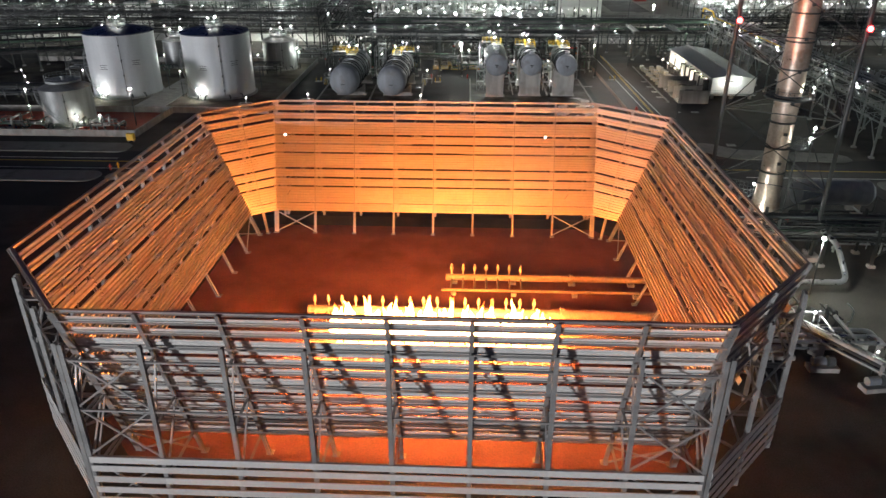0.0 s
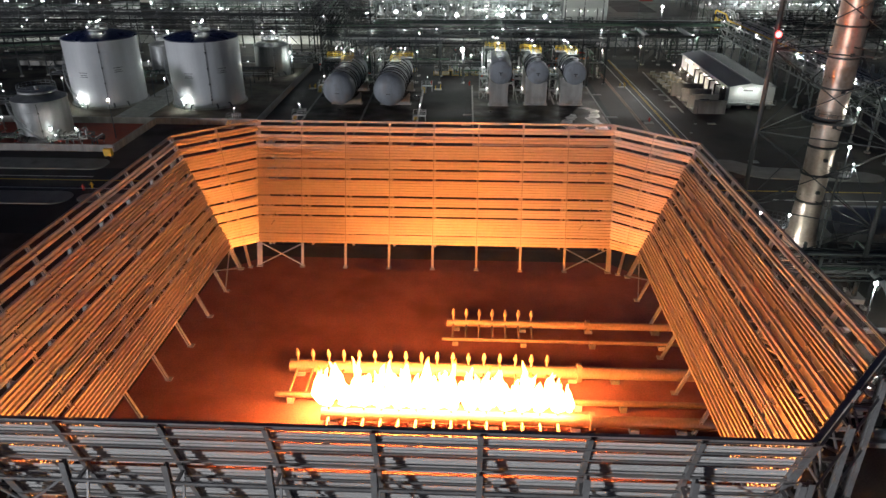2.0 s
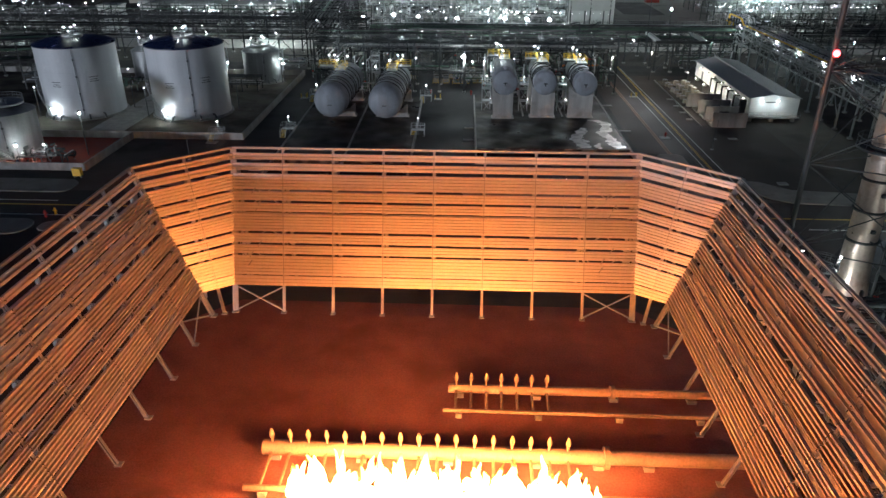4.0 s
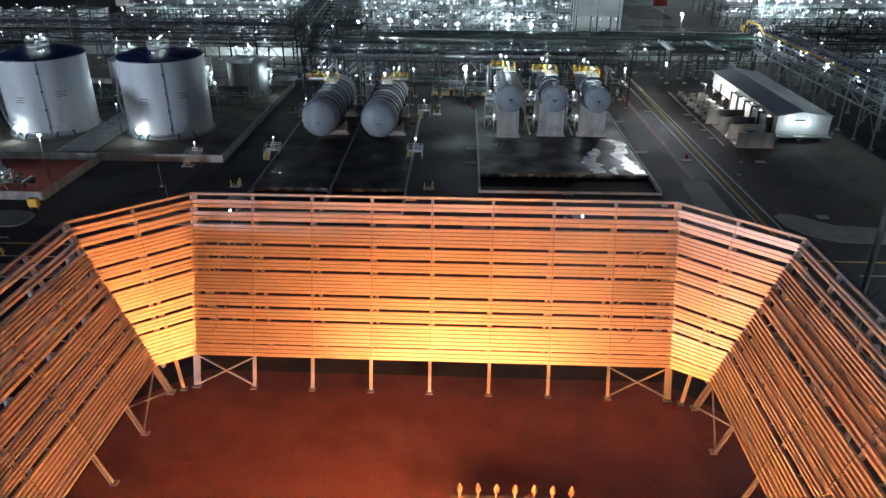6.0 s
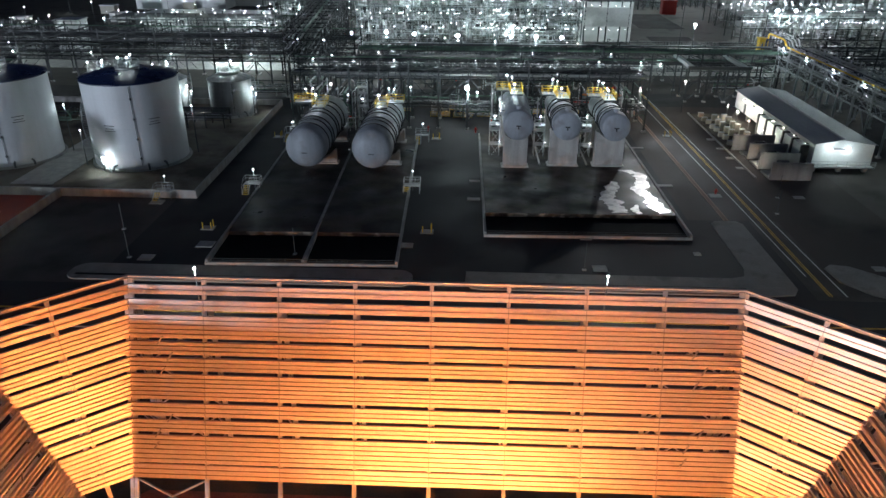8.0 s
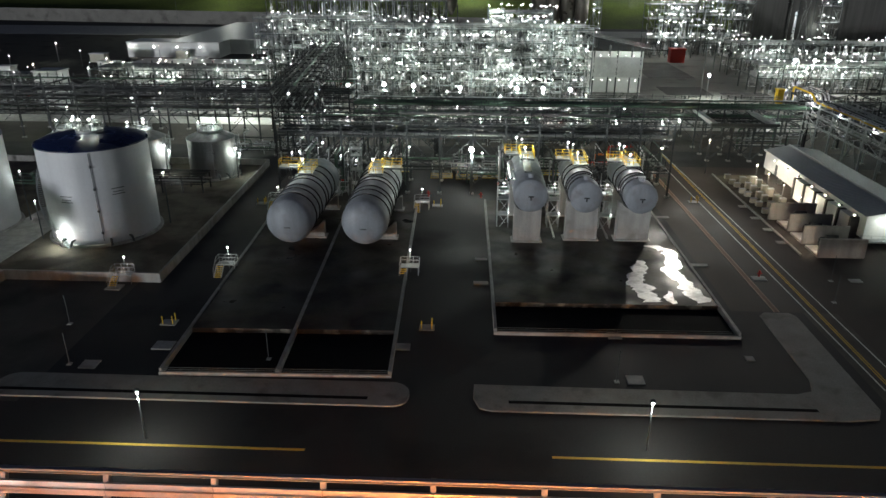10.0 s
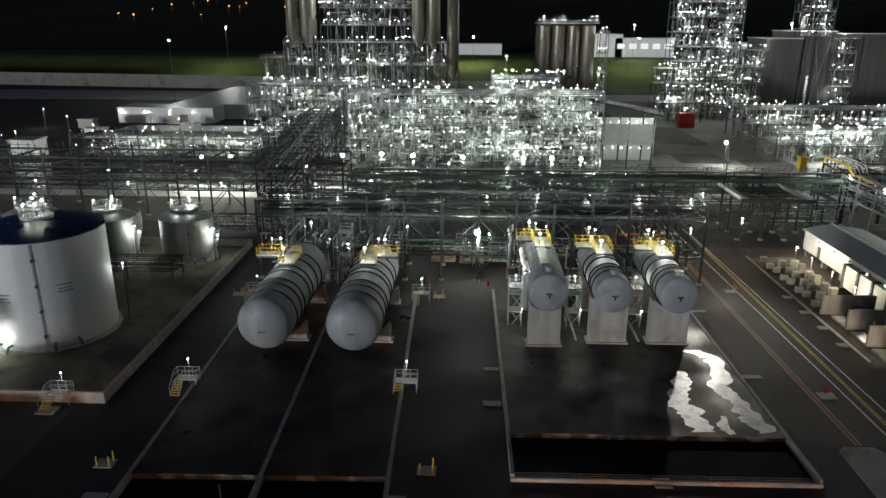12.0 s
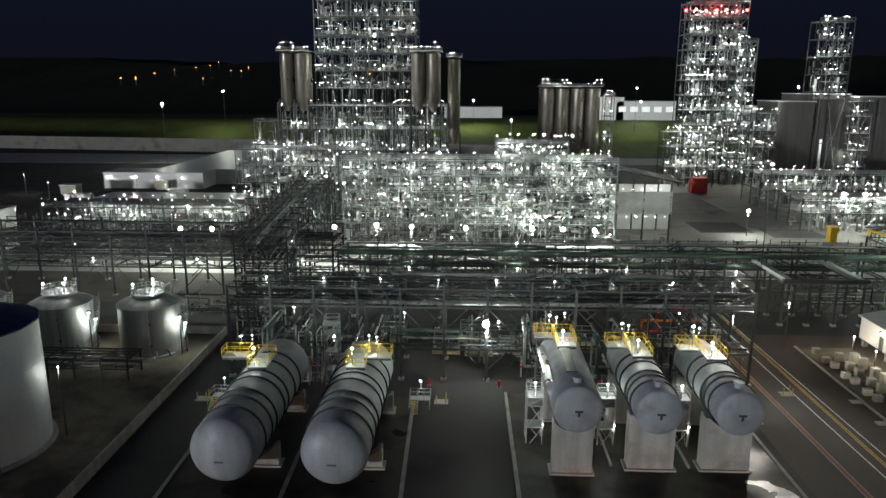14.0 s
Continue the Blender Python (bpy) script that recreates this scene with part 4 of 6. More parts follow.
for x, y, turn in ((-37.2, 154.5, 0), (-11.8, 155.0, 0), (-37.4, 182.2, 0), (-12.0, 182.4, 0), (-50.0, 150.5, 0)):
    crossover(x, y, turn)
    mast_lamp(x, y + 0.75, 0, 3.3, 0.18, 60, "white", "small lamp on a post at the crossover steps", "step_lamp")

for x, y in ((-46.4, 129.9), (11.9, 129.3), (-25.3, 131.9), (43.2, 149.0), (-51.1, 138.6), (45.8, 155.6)):
    p = thing("slim_post", (x, y, 0), "slim dark steel post on a small base", "post", "slim posts")
    part("pole", Mesh().path([(0, 0, 0.1), (0, 0, 3.8)], 0.05, 6), STEEL_GREY, p)
    part("base", Mesh().prism(rect(-0.25, -0.25, 0.25, 0.25), 0, 0.12, 0.02), CONCRETE, p)
for x, y in ((-32.8, 117.9), (12.5, 118.4)):
    mast_lamp(x, y, 0.0, 5.0, 0.28, 1100, "white", "slim street lamp on the edge of the traffic island", "road_lamp")
mast_lamp(-3.6, 190.6, 0.0, 8.55, 1.0, 3000)

# vessel platforms, their lamps and stair towers
for x, zc, r, y, wing in ((-30.4, 4.9, 3.4, 176.4, -2.9), (-19.1, 4.87, 3.4, 177.0, 2.5)):
    top_platform(x + 0.2, y, zc + r + 0.25, 2.2, 4.4)
    top_platform(x + wing, y + 0.6, zc + r + 0.7, 3.2, 1.8)
    mast_lamp(x - 0.3, y - 1.4, zc + r + 0.25, 2.0, 0.28, 260)
    mast_lamp(x + wing * 0.9, y + 1.3, zc + r + 0.7, 2.0, 0.18, 120)
    mast_lamp(x + wing * 0.5, y + 1.8, zc + r + 0.25, 2.4, 0.18, 120)
for x, y, z in ((5.3, 178.8, 10.9), (13.4, 176.4, 10.8), (21.6, 176.4, 10.6)):
    top_platform(x + 0.1, y, z, 2.2, 4.6)
    top_platform(x - 2.3, y + 1.0, z + 0.15, 2.2, 1.8)
    mast_lamp(x - 0.3, y - 1.6, z, 1.6, 0.28, 300)
    mast_lamp(x - 1.6, y + 1.2, z + 0.15, 2.4, 0.28, 200)
    mast_lamp(x - 0.6, y + 2.2, z, 2.0, 0.18, 90)


def access_tower(x, y, h, w=1.8):
    """A slim lattice stair tower beside a vessel."""
    t = thing("access_tower", (x, y, 0.0), "slim grey steel access tower beside a storage vessel", "access tower", "access towers")
    for sx in (-1, 1):
        for sy in (-1, 1):
            stick("post", (sx * w / 2, sy * w / 2, 0), (sx * w / 2, sy * w / 2, h), 0.14, STEEL_PALE, t)
    z, k = 0.0, 0
    while z < h - 0.5:
        z1 = min(h, z + 2.6)
        for (a, b) in (((-1, -1), (1, -1)), ((1, -1), (1, 1)), ((1, 1), (-1, 1)), ((-1, 1), (-1, -1))):
            stick("girt", (a[0] * w / 2, a[1] * w / 2, z1), (b[0] * w / 2, b[1] * w / 2, z1), 0.1, STEEL_PALE, t, "bar")
            stick("brace", (a[0] * w / 2, a[1] * w / 2, z), (b[0] * w / 2, b[1] * w / 2, z1), 0.07, STEEL_PALE, t, "bar")
        part("deck", Mesh().box(-w / 2, -w / 2, z1 - 0.05, w / 2, w / 2, z1), STEEL_PALE, t)
        z, k = z1, k + 1
    railing_parts([(-w / 2, -w / 2, h), (w / 2, -w / 2, h), (w / 2, w / 2, h), (-w / 2, w / 2, h), (-w / 2, -w / 2, h)], t, STEEL_PALE)
    return t


for x in (1.6, 9.6, 17.8):
    access_tower(x, 173.5, 6.2)
    mast_lamp(x, 173.0, 6.2, 1.6, 0.18, 220)
    mast_lamp(x + 0.9, 172.2, 0.62, 2.6, 0.12, 60)
access_tower(-24.3, 188.5, 9.0)
mast_lamp(33.0, 200.0, 0.0, 7.0, 0.28, 900, "warm")
mast_lamp(44.2, 207.0, 0.0, 7.0, 0.28, 900, "warm")


# ---- storage tanks ----
def railing_ring(parent, r, z, mat, a0=0, a1=360):
    pts = [(r * math.cos(radians(a0 + (a1 - a0) * i / 24)), r * math.sin(radians(a0 + (a1 - a0) * i / 24)), z) for i in range(25)]
    return railing(pts, parent, mat, 1.07, 1.2)


def spiral_stair(parent, r, h, a0, a1, mat):
    n = max(10, int(h / 0.24))
    st = Mesh()
    rail = []
    for i in range(n):
        t = i / n
        a, b = radians(a0 + (a1 - a0) * t), radians(a0 + (a1 - a0) * (t + 1.0 / n))
        z = h * t
        v = [(r * math.cos(a), r * math.sin(a), z), ((r + 0.8) * math.cos(a), (r + 0.8) * math.sin(a), z), ((r + 0.8) * math.cos(b), (r + 0.8) * math.sin(b), z), (r * math.cos(b), r * math.sin(b), z)]
        st.add(v + [(p[0], p[1], p[2] + 0.05) for p in v], [(3, 2, 1, 0), (4, 5, 6, 7), (0, 1, 5, 4), (1, 2, 6, 5), (2, 3, 7, 6), (3, 0, 4, 7)])
        if i % 4 == 0:
            rail.append(((r + 0.8) * math.cos(a), (r + 0.8) * math.sin(a), z))
    flight = part("spiral_stair", st, mat, parent)
    railing(rail, flight, mat, 1.05, 1.0, "stair_rail")


def storage_tank(x, y, r, h, wall, roof, stair, label, ring=0.0, courses=6):
    t = thing("storage_tank", (x, y, 0), label, "storage tank", "storage tanks")
    part("shell", Mesh().turned([(r, 0.35), (r, h)], 72), wall, t)
    part("ringwall", Mesh().turned([(r + 0.5, 0), (r + 0.45, 0.4), (r - 0.2, 0.42)], 72), CONCRETE, t)
    for i in range(1, courses):
        part("weld_seam", Mesh().turned([(r - 0.01, h * i / courses - 0.03), (r + 0.015, h * i / courses - 0.02), (r + 0.015, h * i / courses + 0.02), (r - 0.01, h * i / courses + 0.03)], 72), wall, t)
    part("roof", Mesh().turned([(r + 0.12, h - 0.12), (r + 0.12, h + 0.05), (r * 0.9, h + 0.35), (r * 0.66, h + 0.85), (r * 0.35, h + 1.2), (0.02, h + 1.35)], 72), roof, t)
    plat = part("platform", Mesh().turned([(ring or 2.0, h + 1.2), (ring or 2.0, h + 1.5), (0.02, h + 1.5)], 20), STEEL_PALE, t)
    railing_ring(plat, (ring or 2.0), h + 1.5, STEEL_PALE)
    part("roof_nozzle", Mesh().turned([(0.35, h + 1.4), (0.35, h + 2.0), (0.5, h + 2.05), (0.5, h + 2.25), (0.02, h + 2.3)], 14), STEEL_PALE, t)
    spiral_stair(t, r + 0.05, h, stair[0], stair[1], STEEL_PALE)
    for a in (250, 262, 300, 320):
        ca, sa = math.cos(radians(a)), math.sin(radians(a))
        part("nozzle", Mesh().path([((r - 0.1) * ca, (r - 0.1) * sa, 1.1), ((r + 0.7) * ca, (r + 0.7) * sa, 1.1), ((r + 1.1) * ca, (r + 1.1) * sa, 0.4)], 0.16, 8), STEEL_GREY, t)
    ca, sa = math.cos(radians(293)), math.sin(radians(293))
    m = Mesh()
    for z in (2.2, 5.6, 9.0, 12.4):
        if z < h - 0.5:
            m.ball(((r + 0.08) * ca, (r + 0.08) * sa, z), 0.22, 4, 6)
    m.path([((r + 0.1) * ca, (r + 0.1) * sa, 1), ((r + 0.1) * ca, (r + 0.1) * sa, h - 0.3)], 0.05, 5)
    part("level_gauge", m, STEEL_DARK, t)
    return t


def tank_sign(parent, r, h, a):
    """Three curved bars that stand for lines of small writing."""
    for dz, w in ((0.5, 1.9), (0.0, 1.5), (-0.4, 1.9)):
        n, v = 6, []
        for i in range(n + 1):
            b = radians(a + (i / n - 0.5) * math.degrees(w / r))
            v += [((r + 0.02) * math.cos(b), (r + 0.02) * math.sin(b), h + dz), ((r + 0.02) * math.cos(b), (r + 0.02) * math.sin(b), h + dz + 0.13)]
        part("sign_bar", Mesh().add(v, [(2 * i, 2 * i + 2, 2 * i + 3, 2 * i + 1) for i in range(n)]), STEEL_GREY, parent, "grey bar of unreadable writing", smooth=0)


for i, (x, y) in enumerate(((-61.7, 169.8), (-85.0, 169.5))):
    t = storage_tank(x, y, 7.9, 14.7, TANK_WHITE, TANK_BLUE, (258, 150), "large white painted storage tank with a dark blue roof")
    tank_sign(t, 7.9, 8.2, 316)
    tank_sign(t, 7.9, 7.4, 262)
    for dx, dy in ((-0.8, -1.2), (0.7, -1.0), (0.2, 1.3)):
        mast_lamp(x + dx, y + dy, 16.0, 1.9, 0.28, 70)
    # flood lamp at the foot of the stair and one half way up
    ca, sa = math.cos(radians(252)), math.sin(radians(252))
    mast_lamp(x + 9.1 * ca, y + 9.1 * sa, 0, 2.6, 0.45, 420)
    ca, sa = math.cos(radians(210)), math.sin(radians(210))
    mast_lamp(x + 9.3 * ca, y + 9.3 * sa, 0, 6.2, 0.18, 90)
    ca, sa = math.cos(radians(20)), math.sin(radians(20))
    mast_lamp(x + 9.4 * ca, y + 9.4 * sa, 0, 8.6, 0.18, 150)
for x, y, r, h in ((-55.0, 200.7, 4.55, 7.7), (-69.6, 201.9, 4.5, 7.2), (-84.5, 203, 4.5, 7.2)):
    storage_tank(x, y, r, h, TANK_CLAD, TANK_CLAD, (330, 400), "small aluminium clad storage tank with a railed roof platform", 2.4, 4)
    for dx, dy in ((-1.6, -1.4), (1.5, -1.2), (0.2, 1.6)):
        mast_lamp(x + dx, y + dy, h + 1.5, 1.7, 0.28, 200)
    for a, z in ((340, 4.4), (352, 3.0)):
        mast_lamp(x + (r + 1.2) * math.cos(radians(a)), y + (r + 1.2) * math.sin(radians(a)), 0, z + 1.6, 0.28, 320)
storage_tank(-84.5, 141.5, 4.9, 7.6, TANK_CLAD, TANK_CLAD, (300, 200), "aluminium clad tank standing in a red gravelled bund", 3.4, 4)
for x, y, h, r, w in ((-80, 135.6, 3.0, 0.45, 380), (-75.6, 136.4, 3.0, 0.28, 120), (-92, 140, 4.0, 0.18, 60), (-70.2, 140.2, 7.6, 0.45, 500), (-96, 146, 6, 0.28, 140)):
    mast_lamp(x, y, 0, h, r, w)


# bund walls
def bund_wall(a, b, h=1.35, w=0.35):
    a, b = Vector((*a, 0)), Vector((*b, 0))
    t = thing("bund_wall", (a + b) / 2, "pale stained concrete bund wall round the tanks", "bund wall", "bund walls", kind="structure")
    n = max(1, round((b - a).length / 6))
    d = (b - a).normalized()
    nn = Vector((-d.y, d.x, 0)) * w / 2
    for i in range(n):
        p, q = a.lerp(b, i / n) + d * 0.02, a.lerp(b, (i + 1) / n) - d * 0.02
        o = (a + b) / 2
        m = Mesh().prism([((p - nn) - o).to_2d()[:], ((q - nn) - o).to_2d()[:], ((q + nn) - o).to_2d()[:], ((p + nn) - o).to_2d()[:]], 0, h, 0.03)
        part("wall_panel", m, WALL_CONCRETE, t)


slab("bund_floor", rect(-130, 150.7, -45.4, 208), 0.05, DIRT, "stained earth and concrete floor inside the tank bund", "bund floor")
slab("bund_floor", rect(-130, 132.2, -66.8, 150.4), 0.045, RED_GRAVEL, "red gravel floor of a small tank bund", "bund floor")
slab("pavement", rect(-77.5, 155.0, -70.5, 185.0), 0.16, CONCRETE, "pale concrete path between the tanks", "path")
for a, b in (((-130, 150.6), (-45.2, 150.6)), ((-45.2, 150.4), (-46.0, 208)), ((-46.0, 208), (-130, 208)), ((-130, 132), (-66.6, 132)), ((-66.6, 132), (-66.6, 150.4))):
    bund_wall(a, b)


# low pipe frames beside the small tanks
def pipe_frame(x0, y0, x1, y1, h, pipes, label="low dark steel pipe frame inside the tank bund"):
    t = thing("low_pipe_rack", (x0, y0, 0), label, "pipe rack", "low pipe racks")
    L, W = x1 - x0, y1 - y0
    n = max(1, round(L / 4))
    for i in range(n + 1):
        for yy in (0, W):
            stick("post", (L * i / n, yy, 0), (L * i / n, yy, h), 0.2, STEEL_DARK, t)
        for z in (h * 0.55, h):
            stick("beam", (L * i / n, 0, z), (L * i / n, W, z), 0.18, STEEL_DARK, t)
    for yy in (0, W):
        for z in (h * 0.55, h):
            stick("stringer", (0, yy, z), (L, yy, z), 0.16, STEEL_DARK, t)
    for k in range(pipes):
        stick("pipe", (-0.6, W * (k + 0.5) / pipes, h * 0.55 + 0.25), (L + 0.6, W * (k + 0.5) / pipes, h * 0.55 + 0.25), 0.14, CLADDING if k % 2 else STEEL_GREY, t, "tube")
        stick("pipe", (-0.6, W * (k + 0.5) / pipes, h + 0.25), (L + 0.6, W * (k + 0.5) / pipes, h + 0.25), 0.11, STEEL_GREY, t, "tube")
    return t


pipe_frame(-72, 188.5, -53, 192.5, 3.2, 4)
pipe_frame(-110, 188.5, -94, 193, 3.2, 4)
pipe_frame(-118, 158, -100, 163, 3.4, 4)
for i in range(6):
    mast_lamp(-104 - 5 * i, 160 + 7 * (i % 3), 0, 4.2, 0.18, 70 if i % 2 else 0)


# ---- pipe racks ----
def pipe_rack(x0, y0, x1, y1, width, levels, spacing, pipes, mat, label, braces=True, deep=False):
    """A rack whose centre line runs from (x0, y0) to (x1, y1); levels: heights; pipes: how many on each level."""
    a, b = Vector((x0, y0, 0)), Vector((x1, y1, 0))
    d = (b - a).normalized()
    L = (b - a).length
    t = thing("pipe_rack", a, label, "pipe rack", "pipe racks", math.degrees(math.atan2(d.y, d.x)))
    n = max(1, round(L / spacing))
    top = levels[-1]
    r = random.Random(int(x0 * 7 + y0 * 3))
    for i in range(n + 1):
        x = L * i / n
        for yy in (-width / 2, width / 2):
            stick("post", (x, yy, 0), (x, yy, top + (0.9 if i % 2 else 0.2)), 0.3, mat, t)
            part("footing", FOOT, None, t).location = (x, yy, 0)
        for z in levels:
            stick("cross_beam", (x, -width / 2, z - 0.15), (x, width / 2, z - 0.15), 0.28, mat, t)
        if braces and i < n:
            x2 = L * (i + 1) / n
            for yy in (-width / 2, width / 2):
                for z0, z1 in zip(levels, levels[1:]):
                    p, q = ((x, yy, z0), (x2, yy, z1)) if i % 2 else ((x, yy, z1), (x2, yy, z0))
                    stick("brace", p, q, 0.12, mat, t, "bar")
                if i % 3 == 0 and yy < 0:
                    stick("knee_brace", (x, yy, levels[0] * 0.35), ((x + x2) / 2, yy, levels[0]), 0.14, mat, t, "bar")
                    stick("knee_brace", (x2, yy, levels[0] * 0.35), ((x + x2) / 2, yy, levels[0]), 0.14, mat, t, "bar")
    for z in levels:
        for yy in (-width / 2, width / 2):
            stick("stringer", (0, yy, z), (L, yy, z), 0.24, mat, t)
    if deep:
        m = Mesh()
        for z in levels:
            for yy in (-width / 2 - 0.15, width / 2 + 0.15):
                s = r.uniform(0, 4)
                while s < L - 2:
                    m.box(s - 0.06, yy - 0.06, z, s + 0.06, yy + 0.06, z + r.uniform(0.7, 1.5))
                    if r.random() < 0.35:
                        e = min(L, s + r.uniform(2, 9))
                        m.path([(s, yy, z + 0.75), (e, yy, z + 0.75)], 0.05, 4)
                    if r.random() < 0.3:
                        m.path([(s, yy, z - 0.2), (s + r.choice((-1.6, 1.6)), yy, z - r.uniform(1.2, 2.2))], 0.07, 4)
                    s += r.uniform(1.0, 3.2)
        for k in range(int(L / 2.2)):
            s, yy, z = r.uniform(1, L - 1), r.uniform(-width / 2 + 0.6, width / 2 - 0.6), r.choice(levels)
            q = r.uniform(0.8, 2.4)
            m.path(bent_pipe([(s, yy, z + 0.2), (s, yy, z + q), (s + r.uniform(-3, 3), yy + r.uniform(-2, 2), z + q), (s + r.uniform(-3, 3), yy, z + 0.2)], 0.3), r.uniform(0.06, 0.14), 5)
        tagged(part("fitting", m, mat, t), kind="stuff")
    for z, count in zip(levels, pipes):
        for k in range(count):
            rad = r.choice((0.09, 0.12, 0.16, 0.22, 0.3))
            yy = -width / 2 + 0.5 + (width - 1.0) * (k + 0.5 + r.uniform(-0.2, 0.2)) / count
            s, e = (0, L) if r.random() < 0.75 else sorted((r.uniform(0, L), r.uniform(0, L)))
            if e - s < 6:
                continue
            stick("pipe", (s, yy, z + rad), (e, yy, z + rad), rad, r.choice((mat, mat, STEEL_GREY, STEEL_DARK, STEEL_DARK, STEEL_DARK, DULL_PIPE, GREEN_PIPE)), t, "tube")
    return t


FOOT = Mesh().prism(rect(-0.4, -0.4, 0.4, 0.4), 0, 0.35, 0.04).data("footing", CONCRETE)

pipe_rack(-190, 234, -32, 234, 11, (5.8, 8.2, 10.6, 12.6), 7.2, (5, 5, 5, 3), STEEL_DARK, "long dark steel pipe rack with many pipes on four levels", deep=True)
pipe_rack(-31, 234, 72, 234, 11, (4.8, 7.0, 9.0), 6.0, (4, 5, 4), STEEL_GREY, "long grey steel pipe rack with many pipes on three levels", deep=True)
pipe_rack(73, 234, 240, 234, 11, (4.8, 7.0, 9.0, 11.0), 7.6, (5, 5, 5, 3), STEEL_DARK, "long dark steel pipe rack with many pipes on four levels", deep=True)
big = thing("green_main_pipe", (-31, 228.7, 9.0), "large green main pipe along the edge of the rack", "pipe")
part("pipe_run", Mesh().path([(0, 0, 0.45), (106, 0, 0.45)], 0.42, 16), GREEN_PIPE, big)
walkway = thing("rack_walkway", (-31, 236, 9.6), "railed grating walkway on top of the pipe rack", "walkway")
part("grating", Mesh().box(0, -0.6, 0, 104, 0.6, 0.08), STEEL_PALE, walkway)
railing([(0, -0.6, 0.08), (104, -0.6, 0.08)], walkway, STEEL_PALE, 1.07, 3.0)
# branch to the north, dark and high
pipe_rack(-42, 216, -50, 300, 9, (8.5, 11.0, 13.4, 15.2), 7.0, (6, 8, 8, 6), STEEL_DARK, "dark elevated branch pipe rack crossing the main rack", deep=True)
# low front rack above the vessels
pipe_rack(-39.2, 195, 32.4, 195, 8, (4.6, 10.6, 13.2), 5.95, (3, 4, 5), STEEL_GREY, "grey steel pipe rack behind the storage vessels", deep=True)
pipe_rack(-34, 215.0, 34, 215.0, 6, (5.6, 7.2), 7.5, (4, 4), STEEL_DARK, "dark pipe rack spanning the road", deep=True)


def piping_cluster(x, y, w, d, h, n, seed, label="tangle of clad pipes and valves between the vessels and the rack"):
    """Bent pipe runs that rise, cross and drop within a box, with valves and small supports."""
    t = thing("piping_cluster", (x, y, 0), label, "piping", "piping clusters")
    r = random.Random(seed)
    for k in range(n):
        rad = r.choice((0.06, 0.08, 0.1, 0.14, 0.2))
        p = Vector((r.uniform(0, w), r.uniform(0, d), 0))
        z1, z2 = r.uniform(0.5, h * 0.6), r.uniform(h * 0.4, h)
        q = Vector((r.uniform(0, w), r.uniform(0, d), 0))
        run = bent_pipe([p, p + Vector((0, 0, z1)), (q.x, p.y, z1), (q.x, p.y, z2), (q.x, q.y, z2)], 0.35)
        pipe = part("pipe", Mesh().path(run, rad, 7), r.choice((CLADDING, STEEL_PALE, STEEL_GREY, STEEL_GREY, GREEN_PIPE, STEEL_DARK)), t)
        if k % 3 == 0:
            part("valve", Mesh().turned([(rad, -0.2), (rad * 2, -0.18), (rad * 2, 0.18), (rad, 0.2)], 10, (p.x, p.y, z1 * 0.5)), r.choice((STEEL_PALE, RED, TANK_BLUE)), pipe)
    return t


def pump_skid(x, y, k):
    s = thing("pump_skid", (x, y, 0), "pale steel pump skid with small pipes and yellow rails", "pump skid", "pump skids")
    part("plinth", Mesh().prism(rect(0, 0, 4.2, 2.6), 0, 0.35, 0.04), CONCRETE, s)
    for xx in (0.2, 2.1, 4.0):
        for yy in (0.2, 2.4):
            stick("post", (xx, yy, 0.35), (xx, yy, 2.8), 0.12, STEEL_PALE, s, "bar")
    for yy in (0.2, 2.4):
        for z in (1.6, 2.8):
            stick("beam", (0.2, yy, z), (4.0, yy, z), 0.12, STEEL_PALE, s, "bar")
    for i in range(4):
        stick("pipe", (0.5 + i, 0.1, 0.8 + 0.4 * (i % 3)), (0.5 + i, 2.6, 0.8 + 0.4 * (i % 3)), 0.1, CLADDING, s, "tube")
    for i in range(2):
        m = part("motor", Mesh().turned([(0.1, -0.6), (0.35, -0.5), (0.35, 0.5), (0.1, 0.6)], 14, (1.1 + 2 * i, 1.3, 0.9), "x"), TANK_BLUE if k % 2 else BULLET_PAINT, s)
    railing([(0, -0.3, 0), (4.2, -0.3, 0)], s, YELLOW, 1.0, 1.4)


for k, (x, y) in enumerate(((-11.5, 201), (-6.5, 200.5), (-1.5, 201.5), (-7.5, 206.5), (2.5, 206), (10, 204.5), (17, 205.5), (-20, 205), (24, 204.5))):
    pump_skid(x, y, k)
for k, (x, y, w, d, h, n) in enumerate(((-35, 186, 9, 12, 9, 26), (-25, 186, 9, 12, 9, 26), (1, 184, 9, 12, 10, 26), (10, 184, 9, 12, 10, 26), (19, 184, 9, 12, 10, 26), (-44, 200, 10, 14, 10, 20), (-6, 196, 12, 10, 7, 16), (26, 196, 8, 16, 8, 16),
                                         (-64, 214, 26, 8, 5, 18), (-100, 188, 18, 8, 3, 14), (50, 226, 24, 4, 7, 16), (-30, 226, 24, 3, 8, 16), (0, 226, 24, 3, 8, 16))):
    piping_cluster(x, y, w, d, h, n, 50 + k)
for k, (x0, y, z, x1) in enumerate(((22, 209, 3.2, 31), (20, 207, 2.0, 29), (25, 211, 4.4, 30))):
    lp = thing("fire_water_pipe", (x0, y, 0), "red fire water pipe on short supports", "pipe", "fire water pipes")
    part("pipe_run", Mesh().path(bent_pipe([(0, 0, 0.2), (0, 0, z), (x1 - x0, 0, z), (x1 - x0, 1.5, z)], 0.5), 0.2, 10), ORANGE if k == 0 else RED, lp)
